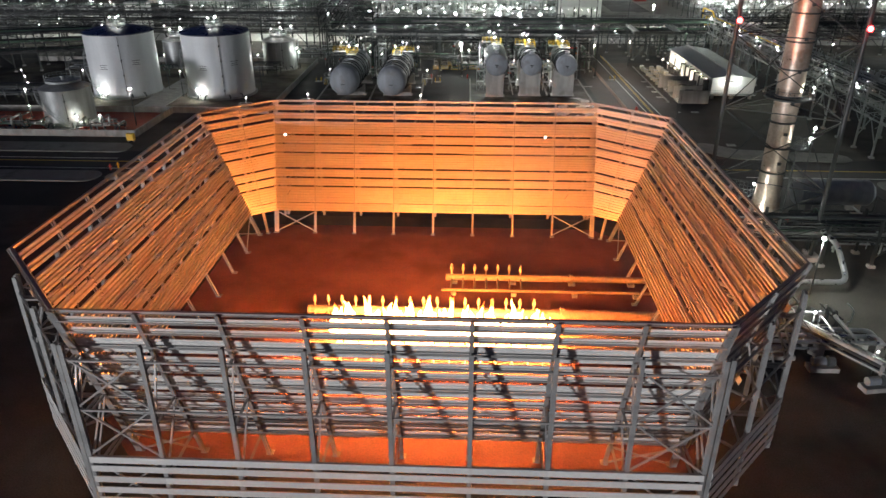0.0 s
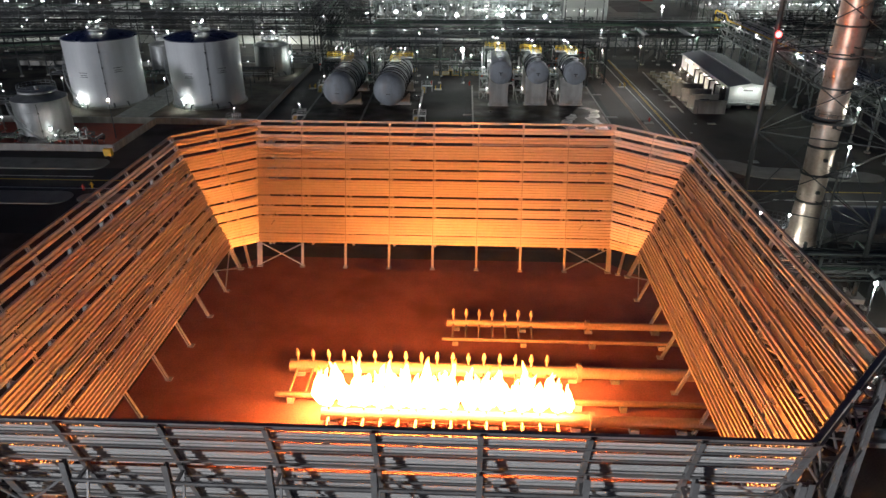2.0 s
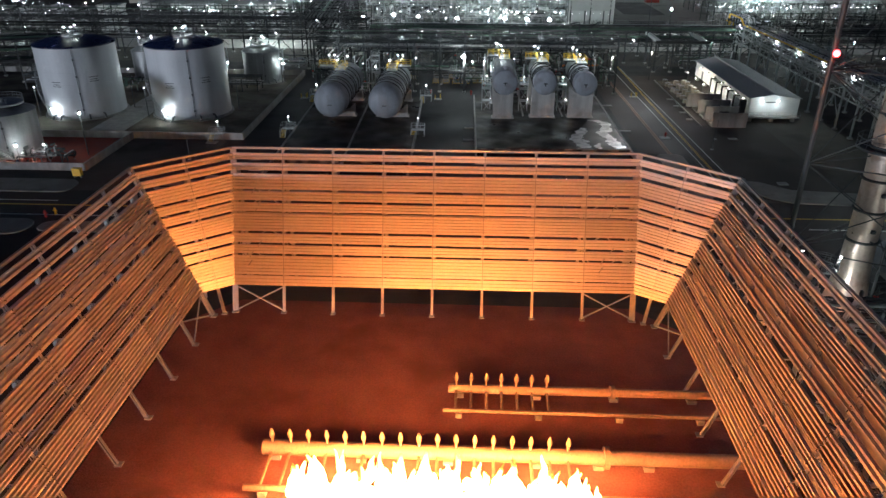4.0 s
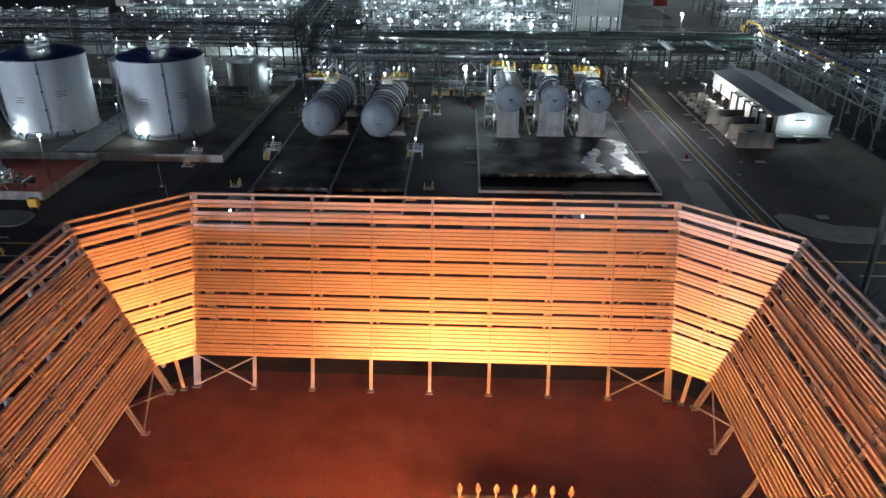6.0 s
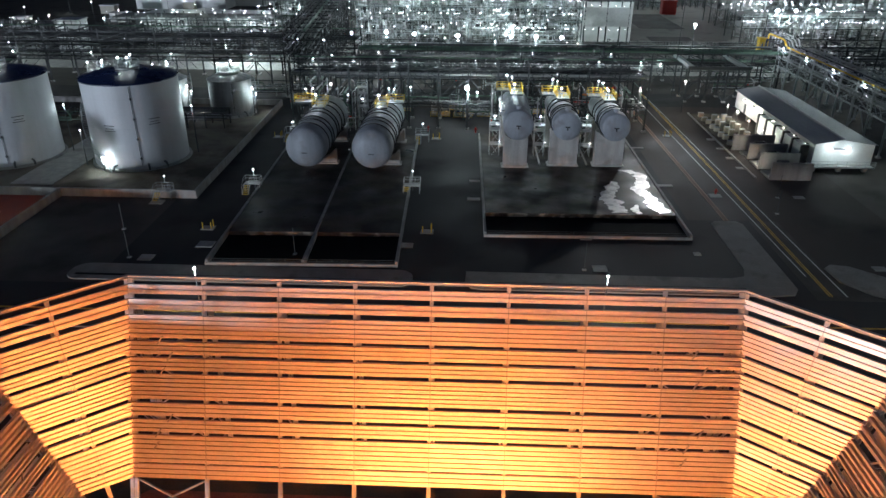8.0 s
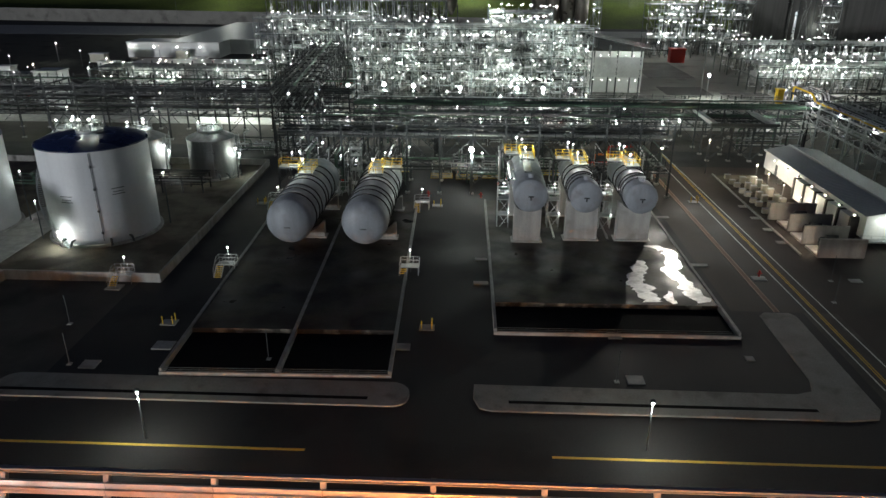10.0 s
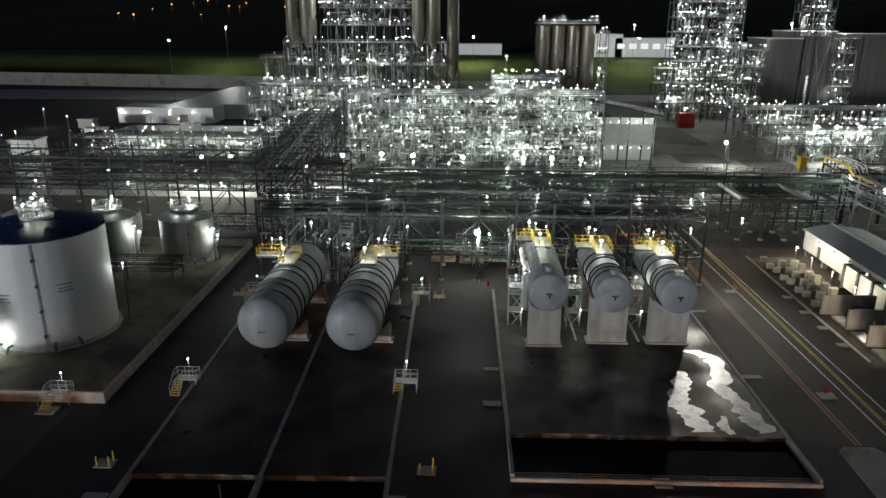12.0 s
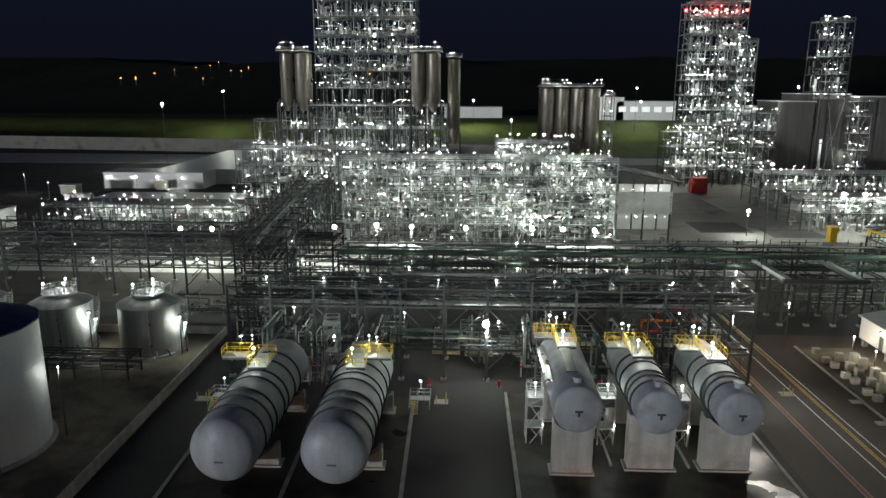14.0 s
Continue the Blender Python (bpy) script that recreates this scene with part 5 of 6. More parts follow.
# branch on the east side, running towards the flare
pipe_rack(76, 229, 76, 118, 8, (6.5, 8.6, 10.6), 6.4, (6, 7, 6), STEEL_PALE, "pale galvanised pipe rack beside the low building", deep=True)
yp = thing("yellow_pipe", (73.4, 236, 0), "yellow gas pipe looping up over the pipe racks", "pipe")
part("pipe_run", Mesh().path(bent_pipe([(0, 4, 9.2), (0, 4, 12.4), (0, -6, 12.4), (0, -8, 11.0), (0, -60, 11.0)], 0.9), 0.22, 12), YELLOW, yp)
for k in range(4):
    lp = thing("looped_pipe", (74.4 + 0.8 * k, 236, 0), "galvanised pipe looping over the crossing of two racks", "pipe", "looped pipes")
    part("pipe_run", Mesh().path(bent_pipe([(0, 4, 9.2), (0, 4, 12.0 + 0.2 * k), (0, -6, 12.0 + 0.2 * k), (0, -7.5, 10.8), (0, -100, 10.8)], 0.9), 0.13, 10), CLADDING, lp)


# frame with a flat top pipe over the road
def portal(x, y, w, d, h):
    t = thing("portal_frame", (x, y, 0), "grey steel portal frame carrying flat ducts over the road", "steel frame", "portal frames")
    for i in range(4):
        xx = w * i / 3
        for yy in (0, d):
            stick("post", (xx, yy, 0), (xx, yy, h), 0.32, STEEL_GREY, t)
            part("footing", FOOT, None, t).location = (xx, yy, 0)
        stick("beam", (xx, 0, h), (xx, d, h), 0.3, STEEL_GREY, t)
    for yy in (0, d):
        stick("beam", (0, yy, h), (w, yy, h), 0.36, STEEL_GREY, t)
        stick("beam", (0, yy, h * 0.6), (w, yy, h * 0.6), 0.24, STEEL_GREY, t)
        for i in range(3):
            stick("brace", (w * i / 3, yy, h * 0.6), (w * (i + 1) / 3, yy, h), 0.14, STEEL_GREY, t, "bar")
            stick("brace", (w * i / 3, yy, h * 0.6 if i % 2 else 0.3), (w * (i + 1) / 3, yy, 0.3 if i % 2 else h * 0.6), 0.14, STEEL_GREY, t, "bar")
    for xx in (0.5, w - 0.8):
        part("duct", Mesh().box(xx - 0.5, -0.4, h + 0.2, xx + 0.5, d + 9, h + 0.9), STEEL_PALE, t)
    part("front_duct", Mesh().box(-0.4, -0.8, h + 0.2, w + 0.4, 0.0, h + 0.8), STEEL_DARK, t)


portal(47.5, 216.8, 13.5, 5.5, 7.6)


# lamps along the racks
for k in range(30):
    x = -150 + 10.2 * k
    mast_lamp(x, 228.2 if k % 2 else 239.9, 5.8 if x < -32 else 4.8, 1.8, 0.18 if k % 3 else 0.28, 600, "white", "small lamp standing on the pipe rack", "rack_lamp")
for k in range(9):
    mast_lamp(-36 + 8.5 * k, 198.8, 10.6, 1.8, 0.18, 460, "white", "small lamp standing on the pipe rack", "rack_lamp")
for k in range(8):
    mast_lamp(71.8, 226 - 13 * k, 8.6, 2.6, 0.18, 800, "white", "small lamp standing on the pipe rack", "rack_lamp")


# ---- low equipment building beside the service road ----
def equipment_building():
    x0, y0, w, L, z0, e, rdg = 56.2, 168.6, 10.0, 39.5, 1.3, 4.9, 5.7
    b = thing("equipment_building", (x0, y0, 0), "long low white panelled building raised on concrete piers", "building")
    out = [(0, z0), (w, z0), (w, e), (w * 0.45, rdg), (0, e)]
    n = len(out)
    part("body", Mesh().add([(x, 0, z) for x, z in out] + [(x, L, z) for x, z in out], [tuple(range(n)), tuple(reversed(range(n, 2 * n)))] + [(i, n + i, n + (i + 1) % n, (i + 1) % n) for i in range(n)]), BUILDING_WHITE, b, smooth=0)
    for a, c in (((-0.35, e - 0.02), (w * 0.45, rdg + 0.1)), ((w * 0.45, rdg + 0.1), (w + 0.35, e - 0.02))):
        m, k = Mesh(), 60
        rib = [(-0.3 + (L + 0.6) * (i + f) / k, o) for i in range(k) for f, o in ((0, 0.06), (0.12, 0.14), (0.24, 0.14), (0.36, 0.06))] + [(L + 0.3, 0.06)]
        n = len(rib)
        m.add([(a[0], yy, a[1] + o) for yy, o in rib] + [(c[0], yy, c[1] + o) for yy, o in rib], [(i, i + 1, n + i + 1, n + i) for i in range(n - 1)])
        part("roof", m, ROOF_GREY, b, "grey ribbed metal roof", smooth=0)
    part("ridge_cap", Mesh().path([(w * 0.45, -0.3, rdg + 0.24), (w * 0.45, L + 0.3, rdg + 0.24)], 0.16, 6), BUILDING_WHITE, b)
    part("eave_trim", Mesh().box(-0.42, -0.3, e - 0.2, -0.28, L + 0.3, e + 0.06), BUILDING_WHITE, b)
    for i in range(7):
        for xx in (0.6, w / 2, w - 0.6):
            part("pier", Mesh().box(xx - 0.35, 0.4 + L * 0.97 * i / 6 - 0.35, 0, xx + 0.35, 0.4 + L * 0.97 * i / 6 + 0.35, z0), WALL_CONCRETE, b)
    for i in range(6):
        yy = 1.5 + 4.1 * i
        part("wall_panel", Mesh().box(-1.5, yy, 0.2, -0.2, yy + 0.5, e - 0.7), GREY_WALL, b)
        if i < 5:
            part("vent_box", Mesh().box(-1.35, yy + 0.7, 0.5, -0.1, yy + 3.9, e - 0.8), BUILDING_WHITE, b)
    part("door", Mesh().box(-0.06, 33.0, z0, 0.02, 34.0, z0 + 2.1), STEEL_GREY, b)
    part("sign_plate", Mesh().box(w * 0.32, -0.08, 4.0, w * 0.52, 0, 4.25), STEEL_DARK, b, "dark unreadable plate")
    part("landing", Mesh().box(-1.2, -1.6, z0 - 0.12, w, -0.05, z0), STEEL_PALE, b)
    railing([(-1.2, -1.6, z0), (w, -1.6, z0)], b, STEEL_PALE)
    for i in range(7):
        part("tread", Mesh().box(-1.2 - 0.28 * (i + 1), -1.6, z0 - 0.18 * (i + 1), -1.2 - 0.28 * i, -0.4, z0 - 0.18 * (i + 1) + 0.05), STEEL_PALE, b)
    return b


equipment_building()
for x, y, z in ((58.6, 168.3, 4.4), (61.8, 168.3, 4.4)):
    t = thing("wall_lamp", (x, y, z), "bright wall lamp on the gable of the low building", "lamp", "wall lamps")
    part("globe", GLOBES[("white", 0.28)], None, t)
    part("bracket", Mesh().box(-0.1, 0, -0.08, 0.1, 0.35, 0.08), STEEL_GREY, t)
    lamp_light((x, y - 1.2, z - 0.6), 170)
for y in (171.2, 176, 181, 186, 192, 197, 202.5):
    t = thing("wall_lamp", (55.7, y, 4.2), "wall lamp under the eave of the low building", "lamp", "wall lamps")
    part("globe", GLOBES[("warm", 0.18)], None, t)
    part("bracket", Mesh().box(0, -0.08, -0.08, 0.5, 0.08, 0.08), STEEL_GREY, t)
    lamp_light((55.1, y, 3.7), 95, 0.15, (1.0, 0.9, 0.72))


def transformer_bay(x, y):
    t = thing("transformer_bay", (x, y, 0), "dark cooling unit between pale concrete blast walls", "transformer", "transformer bays")
    part("blast_wall", Mesh().box(-4.2, -0.2, 0, 2.6, 0.15, 3.0), WALL_CONCRETE, t)
    part("unit", Mesh().box(-2.6, 0.9, 0.4, -0.4, 3.3, 2.0).box(-2.9, 1.2, 1.0, -2.6, 3.0, 1.9).box(-0.4, 1.2, 1.0, -0.1, 3.0, 1.9), STEEL_DARK, t)
    for i in range(5):
        part("cooling_fin", Mesh().box(-2.5 + 0.42 * i, 0.6, 0.7, -2.3 + 0.42 * i, 0.9, 2.2), STEEL_DARK, t)
    part("conservator", Mesh().path([(-2.4, 2.2, 2.4), (-0.6, 2.2, 2.4)], 0.3, 12), STEEL_DARK, t)
    part("pad", Mesh().prism(rect(-4.2, 0.2, 1.5, 4.0), 0, 0.35, 0.03), CONCRETE, t)


for i in range(3):
    transformer_bay(51.8, 164.0 + 5.4 * i)
    mast_lamp(48.6, 164.6 + 5.4 * i, 0.35, 1.7, 0.28, 420, "warm", "white lamp at the end of a blast wall", "bay_lamp")
tagged(part("blast_wall", Mesh().box(46.6, 180.0, 0, 54.2, 180.3, 3.0), WALL_CONCRETE), "pale concrete blast wall beside the low building", "wall")


def cabinet(x, y, k):
    c = thing("electrical_cabinet", (x, y, 0.14), "beige steel electrical cabinet on a concrete pad", "cabinet", "electrical cabinets")
    h = 0.8 + 0.35 * (k % 3)
    part("body", Mesh().prism(rect(-0.5, -0.4, 0.5, 0.4), 0, h, 0.03), BEIGE, c)
    part("door", Mesh().box(-0.42, -0.44, 0.1, 0.42, -0.402, h - 0.15), BEIGE, c)
    part("cap", Mesh().box(-0.56, -0.45, h, 0.56, 0.45, h + 0.05), STEEL_PALE, c)


slab("cabinet_plinth", rect(46.0, 181.0, 54.0, 206.0), 0.14, DIRT, "pale concrete plinth for the cabinets", "plinth")
for k in range(22):
    cabinet(47.2 + 2.0 * (k % 3) + 0.3 * (k % 2), 183.0 + 2.8 * (k // 3) + 0.9 * (k % 2), k)
for y in (184, 191, 198, 204):
    mast_lamp(53.2, y, 0.14, 2.6, 0.18, 420, "warm", "warm lamp on a short post among the cabinets", "cabinet_lamp")
slab("kerb_edge", rect(45.4, 164.5, 45.75, 206.5), 0.2, CONCRETE, "pale concrete kerb beside the cabinets", "kerb")
for y in (169.5, 175, 180.5, 186.5):
    small_pad(44.6, y, 1.3, 1.0)


# ---- process structures ----
LAMP_SPOTS = []


def steel_structure(x0, y0, x1, y1, levels, nx, ny, mat, label, fill=1.0, lamps=1.0, seed=1, brace=True, name="process_structure", columns=True):
    """An open steel frame with decks, rails, vessels and pipes inside."""
    t = thing(name, (x0, y0, 0), label, "process structure", "process structures")
    W, D, r = x1 - x0, y1 - y0, random.Random(seed)
    top = levels[-1]
    for i in range(nx + 1):
        for j in range(ny + 1):
            stick("column", (W * i / nx, D * j / ny, 0), (W * i / nx, D * j / ny, top + 1.0), 0.3, mat, t)
    prev = 0.0
    for z in levels:
        for j in range(ny + 1):
            stick("beam", (0, D * j / ny, z), (W, D * j / ny, z), 0.26, mat, t)
        for i in range(nx + 1):
            stick("beam", (W * i / nx, 0, z), (W * i / nx, D, z), 0.24, mat, t)
        deck = part("deck", Mesh().box(0, D * 0.2, z + 0.18, W, D, z + 0.26), DULL_PIPE, t)
        railing([(0, 0, z + 0.2), (W, 0, z + 0.2)], deck, STEEL_PALE, 1.1, 1.5)
        # what stands on the level below
        gap = z - prev
        bits = {m: Mesh() for m in ("clad", "pale", "dull", "dark")}
        # light framing: secondary posts, bracing and ladders
        for i in range(nx):
            if brace and (i + int(z)) % 2 == 0:
                bits["dull"].path([(W * i / nx, 0, prev), (W * (i + 1) / nx, 0, z)], 0.08, 4).path([(W * i / nx, 0, z), (W * (i + 1) / nx, 0, prev)], 0.08, 4)
        for k in range(int(W / 1.5)):
            x, y = W * (k + r.uniform(0.1, 0.9)) / int(W / 1.5), r.choice((0.1, 0.1, D * 0.5, D * 0.9))
            m = bits[r.choice(("dark", "dark", "dull", "pale"))]
            m.box(x - 0.07, y - 0.07, prev, x + 0.07, y + 0.07, z + r.choice((0.0, 0.0, 1.2)))
            if r.random() < 0.5:
                x2 = max(0.1, min(W - 0.1, x + r.uniform(1.5, 4) * r.choice((-1, 1))))
                m.path([(x, y, prev + 0.2), (x2, y, z - 0.1)], 0.06, 4)
            if r.random() < 0.5:
                zz = prev + gap * r.uniform(0.3, 0.8)
                m.path([(max(0, x - r.uniform(1, 5)), y, zz), (min(W, x + r.uniform(1, 5)), y, zz)], r.uniform(0.05, 0.12), 5)
        for k in range(int(W * fill / 1.1)):
            x, y, kind = r.uniform(0.6, W - 0.6), r.uniform(0.5, D - 1), r.random()
            m = bits[r.choice(("clad", "pale", "dull", "dull", "dark"))]
            if kind < 0.13:
                rad, h = r.uniform(0.3, 0.8), gap * r.uniform(0.4, 0.85)
                m.turned([(rad * 0.6, prev + 0.3), (rad, prev + 0.6), (rad, prev + h), (rad * 0.5, prev + h + rad * 0.4), (0.02, prev + h + rad * 0.45)], 12, (x, y, 0))
            elif kind < 0.27:
                rad, L = r.uniform(0.2, 0.55), r.uniform(1.2, 3.6)
                m.turned([(0.05, 0), (rad * 0.8, 0.15), (rad, 0.4), (rad, L), (rad * 0.8, L + 0.25), (0.05, L + 0.4)], 10, (min(x, W - L), y, prev + 0.6 + gap * 0.4 * r.random() + rad), "x")
            else:
                rad = r.uniform(0.04, 0.12)
                h1, h2 = prev + gap * r.uniform(0.1, 0.5), prev + gap * r.uniform(0.5, 0.95)
                xx = max(0.3, min(W - 0.3, x + r.uniform(-4, 4)))
                m.path(bent_pipe([(x, y, prev + 0.3), (x, y, h1), (xx, y, h1), (xx, y, h2), (xx, max(0.2, y - 2), h2)], 0.4), rad, 5)
        for key, mm in (("clad", CLADDING), ("pale", STEEL_PALE), ("dull", DULL_PIPE), ("dark", STEEL_DARK)):
            if bits[key].v:
                tagged(part("equipment", bits[key], mm, t), kind="stuff")
        for k in range(int(W * lamps / 1.9)):
            LAMP_SPOTS.append((x0 + r.uniform(0, W), y0 + r.choice((-0.1, -0.1, D * 0.5)), z + r.choice((2.2, 2.2, r.uniform(-3.0, 2.6))), r.random()))
        prev = z
    return t


steel_structure(-39, 278, 31, 296, (5.2, 9.4, 13.4, 17.6, 21.4), 12, 2, FRAME_STEEL, "open grey steel process unit full of lamp-lit vessels and pipes", 4.6, 1.6, 3)
steel_structure(1, 297, 21, 309, (8, 15, 21.5, 24.5), 4, 2, FRAME_STEEL, "raised steel deck with coolers above the process unit", 1.5, 2.6, 5)
steel_structure(-78, 312, -40, 326, (6, 11, 16, 21), 6, 2, STEEL_GREY, "grey steel process structure with pipes and lamps", 1.6, 1.4, 9)
steel_structure(-79, 366, -15, 384, (8, 16, 24, 32.5), 9, 2, STEEL_GREY, "broad grey steel base structure of the reactor tower", 1.8, 1.5, 11)
steel_structure(-65, 370, -27, 386, (39, 45.5, 52, 58.5, 65, 72, 79, 86), 6, 2, STEEL_GREY, "tall open steel reactor tower covered in lamps", 1.5, 1.3, 13)
steel_structure(-89, 368, -80, 376, (9, 18, 26.6), 2, 1, STEEL_DARK, "dark slim steel stair tower", 0.4, 0.3, 15)
steel_structure(81, 398, 104, 412, tuple(6 + 6.1 * i for i in range(12)), 4, 2, STEEL_GREY, "tall steel polymer tower covered in lamps", 1.5, 1.9, 17)
steel_structure(100, 396, 108, 404, tuple(5.5 + 5.8 * i for i in range(10)), 2, 1, STEEL_GREY, "slim steel stair tower covered in lamps", 0.8, 2.4, 19)
steel_structure(72, 388, 92, 398, (8, 16, 22), 3, 1, STEEL_GREY, "steel base structure in front of the tower", 1.5, 2.2, 21)
steel_structure(108, 402, 122, 412, (8, 15, 22, 29), 3, 1, STEEL_GREY, "grey steel structure between the tower and the big building", 1.2, 1.4, 23)
steel_structure(135, 404, 149, 412, (35, 38, 45, 52, 59, 66), 2, 1, STEEL_DARK, "dark steel tower above the grey building", 0.8, 1.6, 25)
steel_structure(88, 300, 175, 316, (5, 8.5), 11, 2, STEEL_GREY, "low steel pipe structure with many small lamps", 1.6, 1.6, 27)
steel_structure(92, 340, 170, 356, (6, 11), 9, 2, STEEL_GREY, "low steel process structure with many lamps", 1.6, 1.5, 29)
steel_structure(-190, 258, -128, 268, (5.4, 9.4), 9, 1, FRAME_STEEL, "low grey steel structure with railed decks", 1.0, 1.1, 31)
steel_structure(-118, 276, -66, 290, (5, 9), 8, 2, FRAME_STEEL, "low grey steel process unit with lamps", 1.7, 1.3, 33)
steel_structure(-30, 248, 34, 258, (4.2,), 9, 1, STEEL_GREY, "low steel pipe bridge behind the rack", 1.4, 0.7, 35)


def silo_group(x0, y, r, n, rows, z0, h, label, seed):
    t = thing("silo_group", (x0, y, 0), label, "silos", "silo groups")
    for j in range(rows):
        for i in range(n):
            part("silo", Mesh().turned([(0.6, z0 - r * 0.9), (r, z0 + 1.5), (r, z0 + h), (r * 0.5, z0 + h + 0.8), (0.05, z0 + h + 1)], 28, (r + i * 2.1 * r, j * 2.1 * r, 0)), SILO_METAL, t)
    part("top_deck", Mesh().box(-0.5, -r - 0.5, z0 + h + 0.9, n * 2.1 * r + 0.5, rows * 2.1 * r - r, z0 + h + 1.1), STEEL_PALE, t)
    railing([(-0.5, -r - 0.5, z0 + h + 1.1), (n * 2.1 * r + 0.5, -r - 0.5, z0 + h + 1.1)], t, STEEL_PALE)
    for i in range(n + 1):
        stick("leg", (i * 2.1 * r, -r, 0), (i * 2.1 * r, -r, z0 + 2), 0.5, STEEL_DARK, t)
    w = n * 2.1 * r
    rr = random.Random(seed)
    for k in range(int(w * 0.75)):
        LAMP_SPOTS.append((x0 + rr.uniform(0, w), y - r - 0.5, z0 + h + 2.4 + rr.choice((0, 0, 1.5)), rr.random()))
    return t


silo_group(24.2, 420, 3.2, 4, 2, 12, 27, "tall grey metal silos with a railed lamp-lit top deck", 1)
silo_group(-28.5, 366.5, 2.6, 2, 2, 33, 18.5, "tall grey metal silos beside the reactor tower", 2)
silo_group(-77.5, 366.5, 2.6, 2, 2, 33, 18.5, "tall grey metal silos beside the reactor tower", 3)
silo_group(-15.5, 380, 2.4, 1, 2, 20, 30, "slim grey metal silo with a lamp-lit stair", 4)
steel_structure(53, 420, 57, 426, (9, 18, 27, 36), 1, 1, STEEL_GREY, "slim steel stair tower beside the silos", 0.5, 2.5, 37)


# big plain building on the east side
def block(name, x0, y0, x1, y1, h, mat, label, category, roof=ROOF_GREY, windows=0, z0=0.0):
    b = thing(name, ((x0 + x1) / 2, (y0 + y1) / 2, z0), label, category, category + "s")
    w, d = (x1 - x0) / 2, (y1 - y0) / 2
    part("wall", Mesh().box(-w, -d, 0, w, d, h), mat, b, smooth=0)
    part("roof", Mesh().box(-w - 0.3, -d - 0.3, h, w + 0.3, d + 0.3, h + 0.35), roof, b, smooth=0)
    for i in range(windows):
        x = -w + 2 * w * (i + 0.5) / windows
        part("window", Mesh().box(x - w / windows * 0.6, -d - 0.06, h * 0.45, x + w / windows * 0.6, -d, h * 0.72), LIT_PANE, b)
    return b


LIT_PANE = glowing("lit_window_pane", (0.95, 0.98, 1.0), 0.5)
block("process_building", 121, 402, 136, 424, 34, GREY_WALL, "tall plain grey process building", "building")
block("process_building", 134, 406, 152, 430, 37, GREY_WALL, "tall plain grey process building", "building")
block("process_building", 152, 408, 185, 430, 36, GREY_WALL, "tall plain grey process building", "building")
for k in range(6):
    LAMP_SPOTS.append((152 + 1.0 * (k % 2), 401.5, 8 + 4.8 * k, 0.99))
steel_structure(151, 402, 160, 407, (7, 14, 21, 28, 34), 2, 1, STEEL_DARK, "dark steel stair on the grey building", 0.2, 1.2, 39)

# canopy building east of the process unit
t = thing("canopy_building", (33, 286, 0), "open shelter with a grey wall panel and dark sloped roof", "shelter")
part("wall_panel", Mesh().box(-0.5, -0.2, 7.0, 14.4, 0.1, 13.0), ROOF_GREY, t, smooth=0)
part("lower_wall", Mesh().box(-0.5, 14, 0, 18, 14.3, 13), BUILDING_WHITE, t, smooth=0)
part("roof", Mesh().add([(-2, 6, 18.4), (18.5, 6, 14.2), (19.5, 22, 14.2), (-2, 22, 18.4), (-2, 6, 18.8), (18.5, 6, 14.6), (19.5, 22, 14.6), (-2, 22, 18.8)], [(3, 2, 1, 0), (4, 5, 6, 7), (0, 1, 5, 4), (1, 2, 6, 5), (2, 3, 7, 6), (3, 0, 4, 7)]), STEEL_DARK, t, smooth=0)
for x in (0, 7, 14):
    for y in (0, 13):
        stick("post", (x, y, 0), (x, y, 15), 0.4, STEEL_GREY, t)
for k in range(6):
    LAMP_SPOTS.append((34 + 2.6 * k, 296, 12.2, 0.9))
    LAMP_SPOTS.append((34 + 2.6 * k, 290, 5.5, 0.8))

block("container", 79, 372, 85, 376, 5.4, RED, "red painted container in the yard", "container", RED)
block("yellow_box", 88.6, 284, 90.4, 286, 4.0, YELLOW, "tall yellow equipment box", "equipment box", YELLOW)

# low buildings to the west
block("low_building", -118, 300, -76, 314, 7.0, BUILDING_WHITE, "long low white flat-roofed building", "building")
block("low_building", -152, 372, -112, 386, 6.0, BUILDING_WHITE, "low white flat-roofed building with a lit gable", "building")
block("low_building", -135, 386, -98, 470, 6.0, ROOF_GREY, "long pale roofed shed", "building")
block("equipment_shed", -128, 264, -121, 270, 10.0, BUILDING_WHITE, "tall pale louvred equipment shed", "building")

# clutter of the western yard
for k in range(26):
    x, y = -190 + 5.6 * k + 2 * (k % 3), 268 + (k * 29) % 100
    mast_lamp(x, y, 0, 3.5 + (k * 1.3) % 5, 0.28, 500 if k % 2 else 0, "white" if k % 5 else "warm", "pole lamp in the western yard", "yard_lamp")
for k in range(9):
    x, y = -175 + 15 * k, 318 + (k * 37) % 60
    block("yard_hut", x, y, x + 5 + k % 3, y + 4, 3.2, BEIGE if k % 2 else BUILDING_WHITE, "small flat-roofed site hut in the yard", "hut")
for k, (x, y) in enumerate(((-118, 292), (-150, 276), (-90, 330), (-175, 292), (-62, 300))):
    piping_cluster(x, y, 22, 8, 6, 22, 90 + k, "low tangle of pale pipes and valves in the yard")
for x in (-150, -140, -130, -120):
    LAMP_SPOTS.append((x, 371.2, 4.5, 0.99))
for k in range(10):
    LAMP_SPOTS.append((-116 + 4.2 * k, 299.2, 3.4, 0.5 + 0.05 * k))

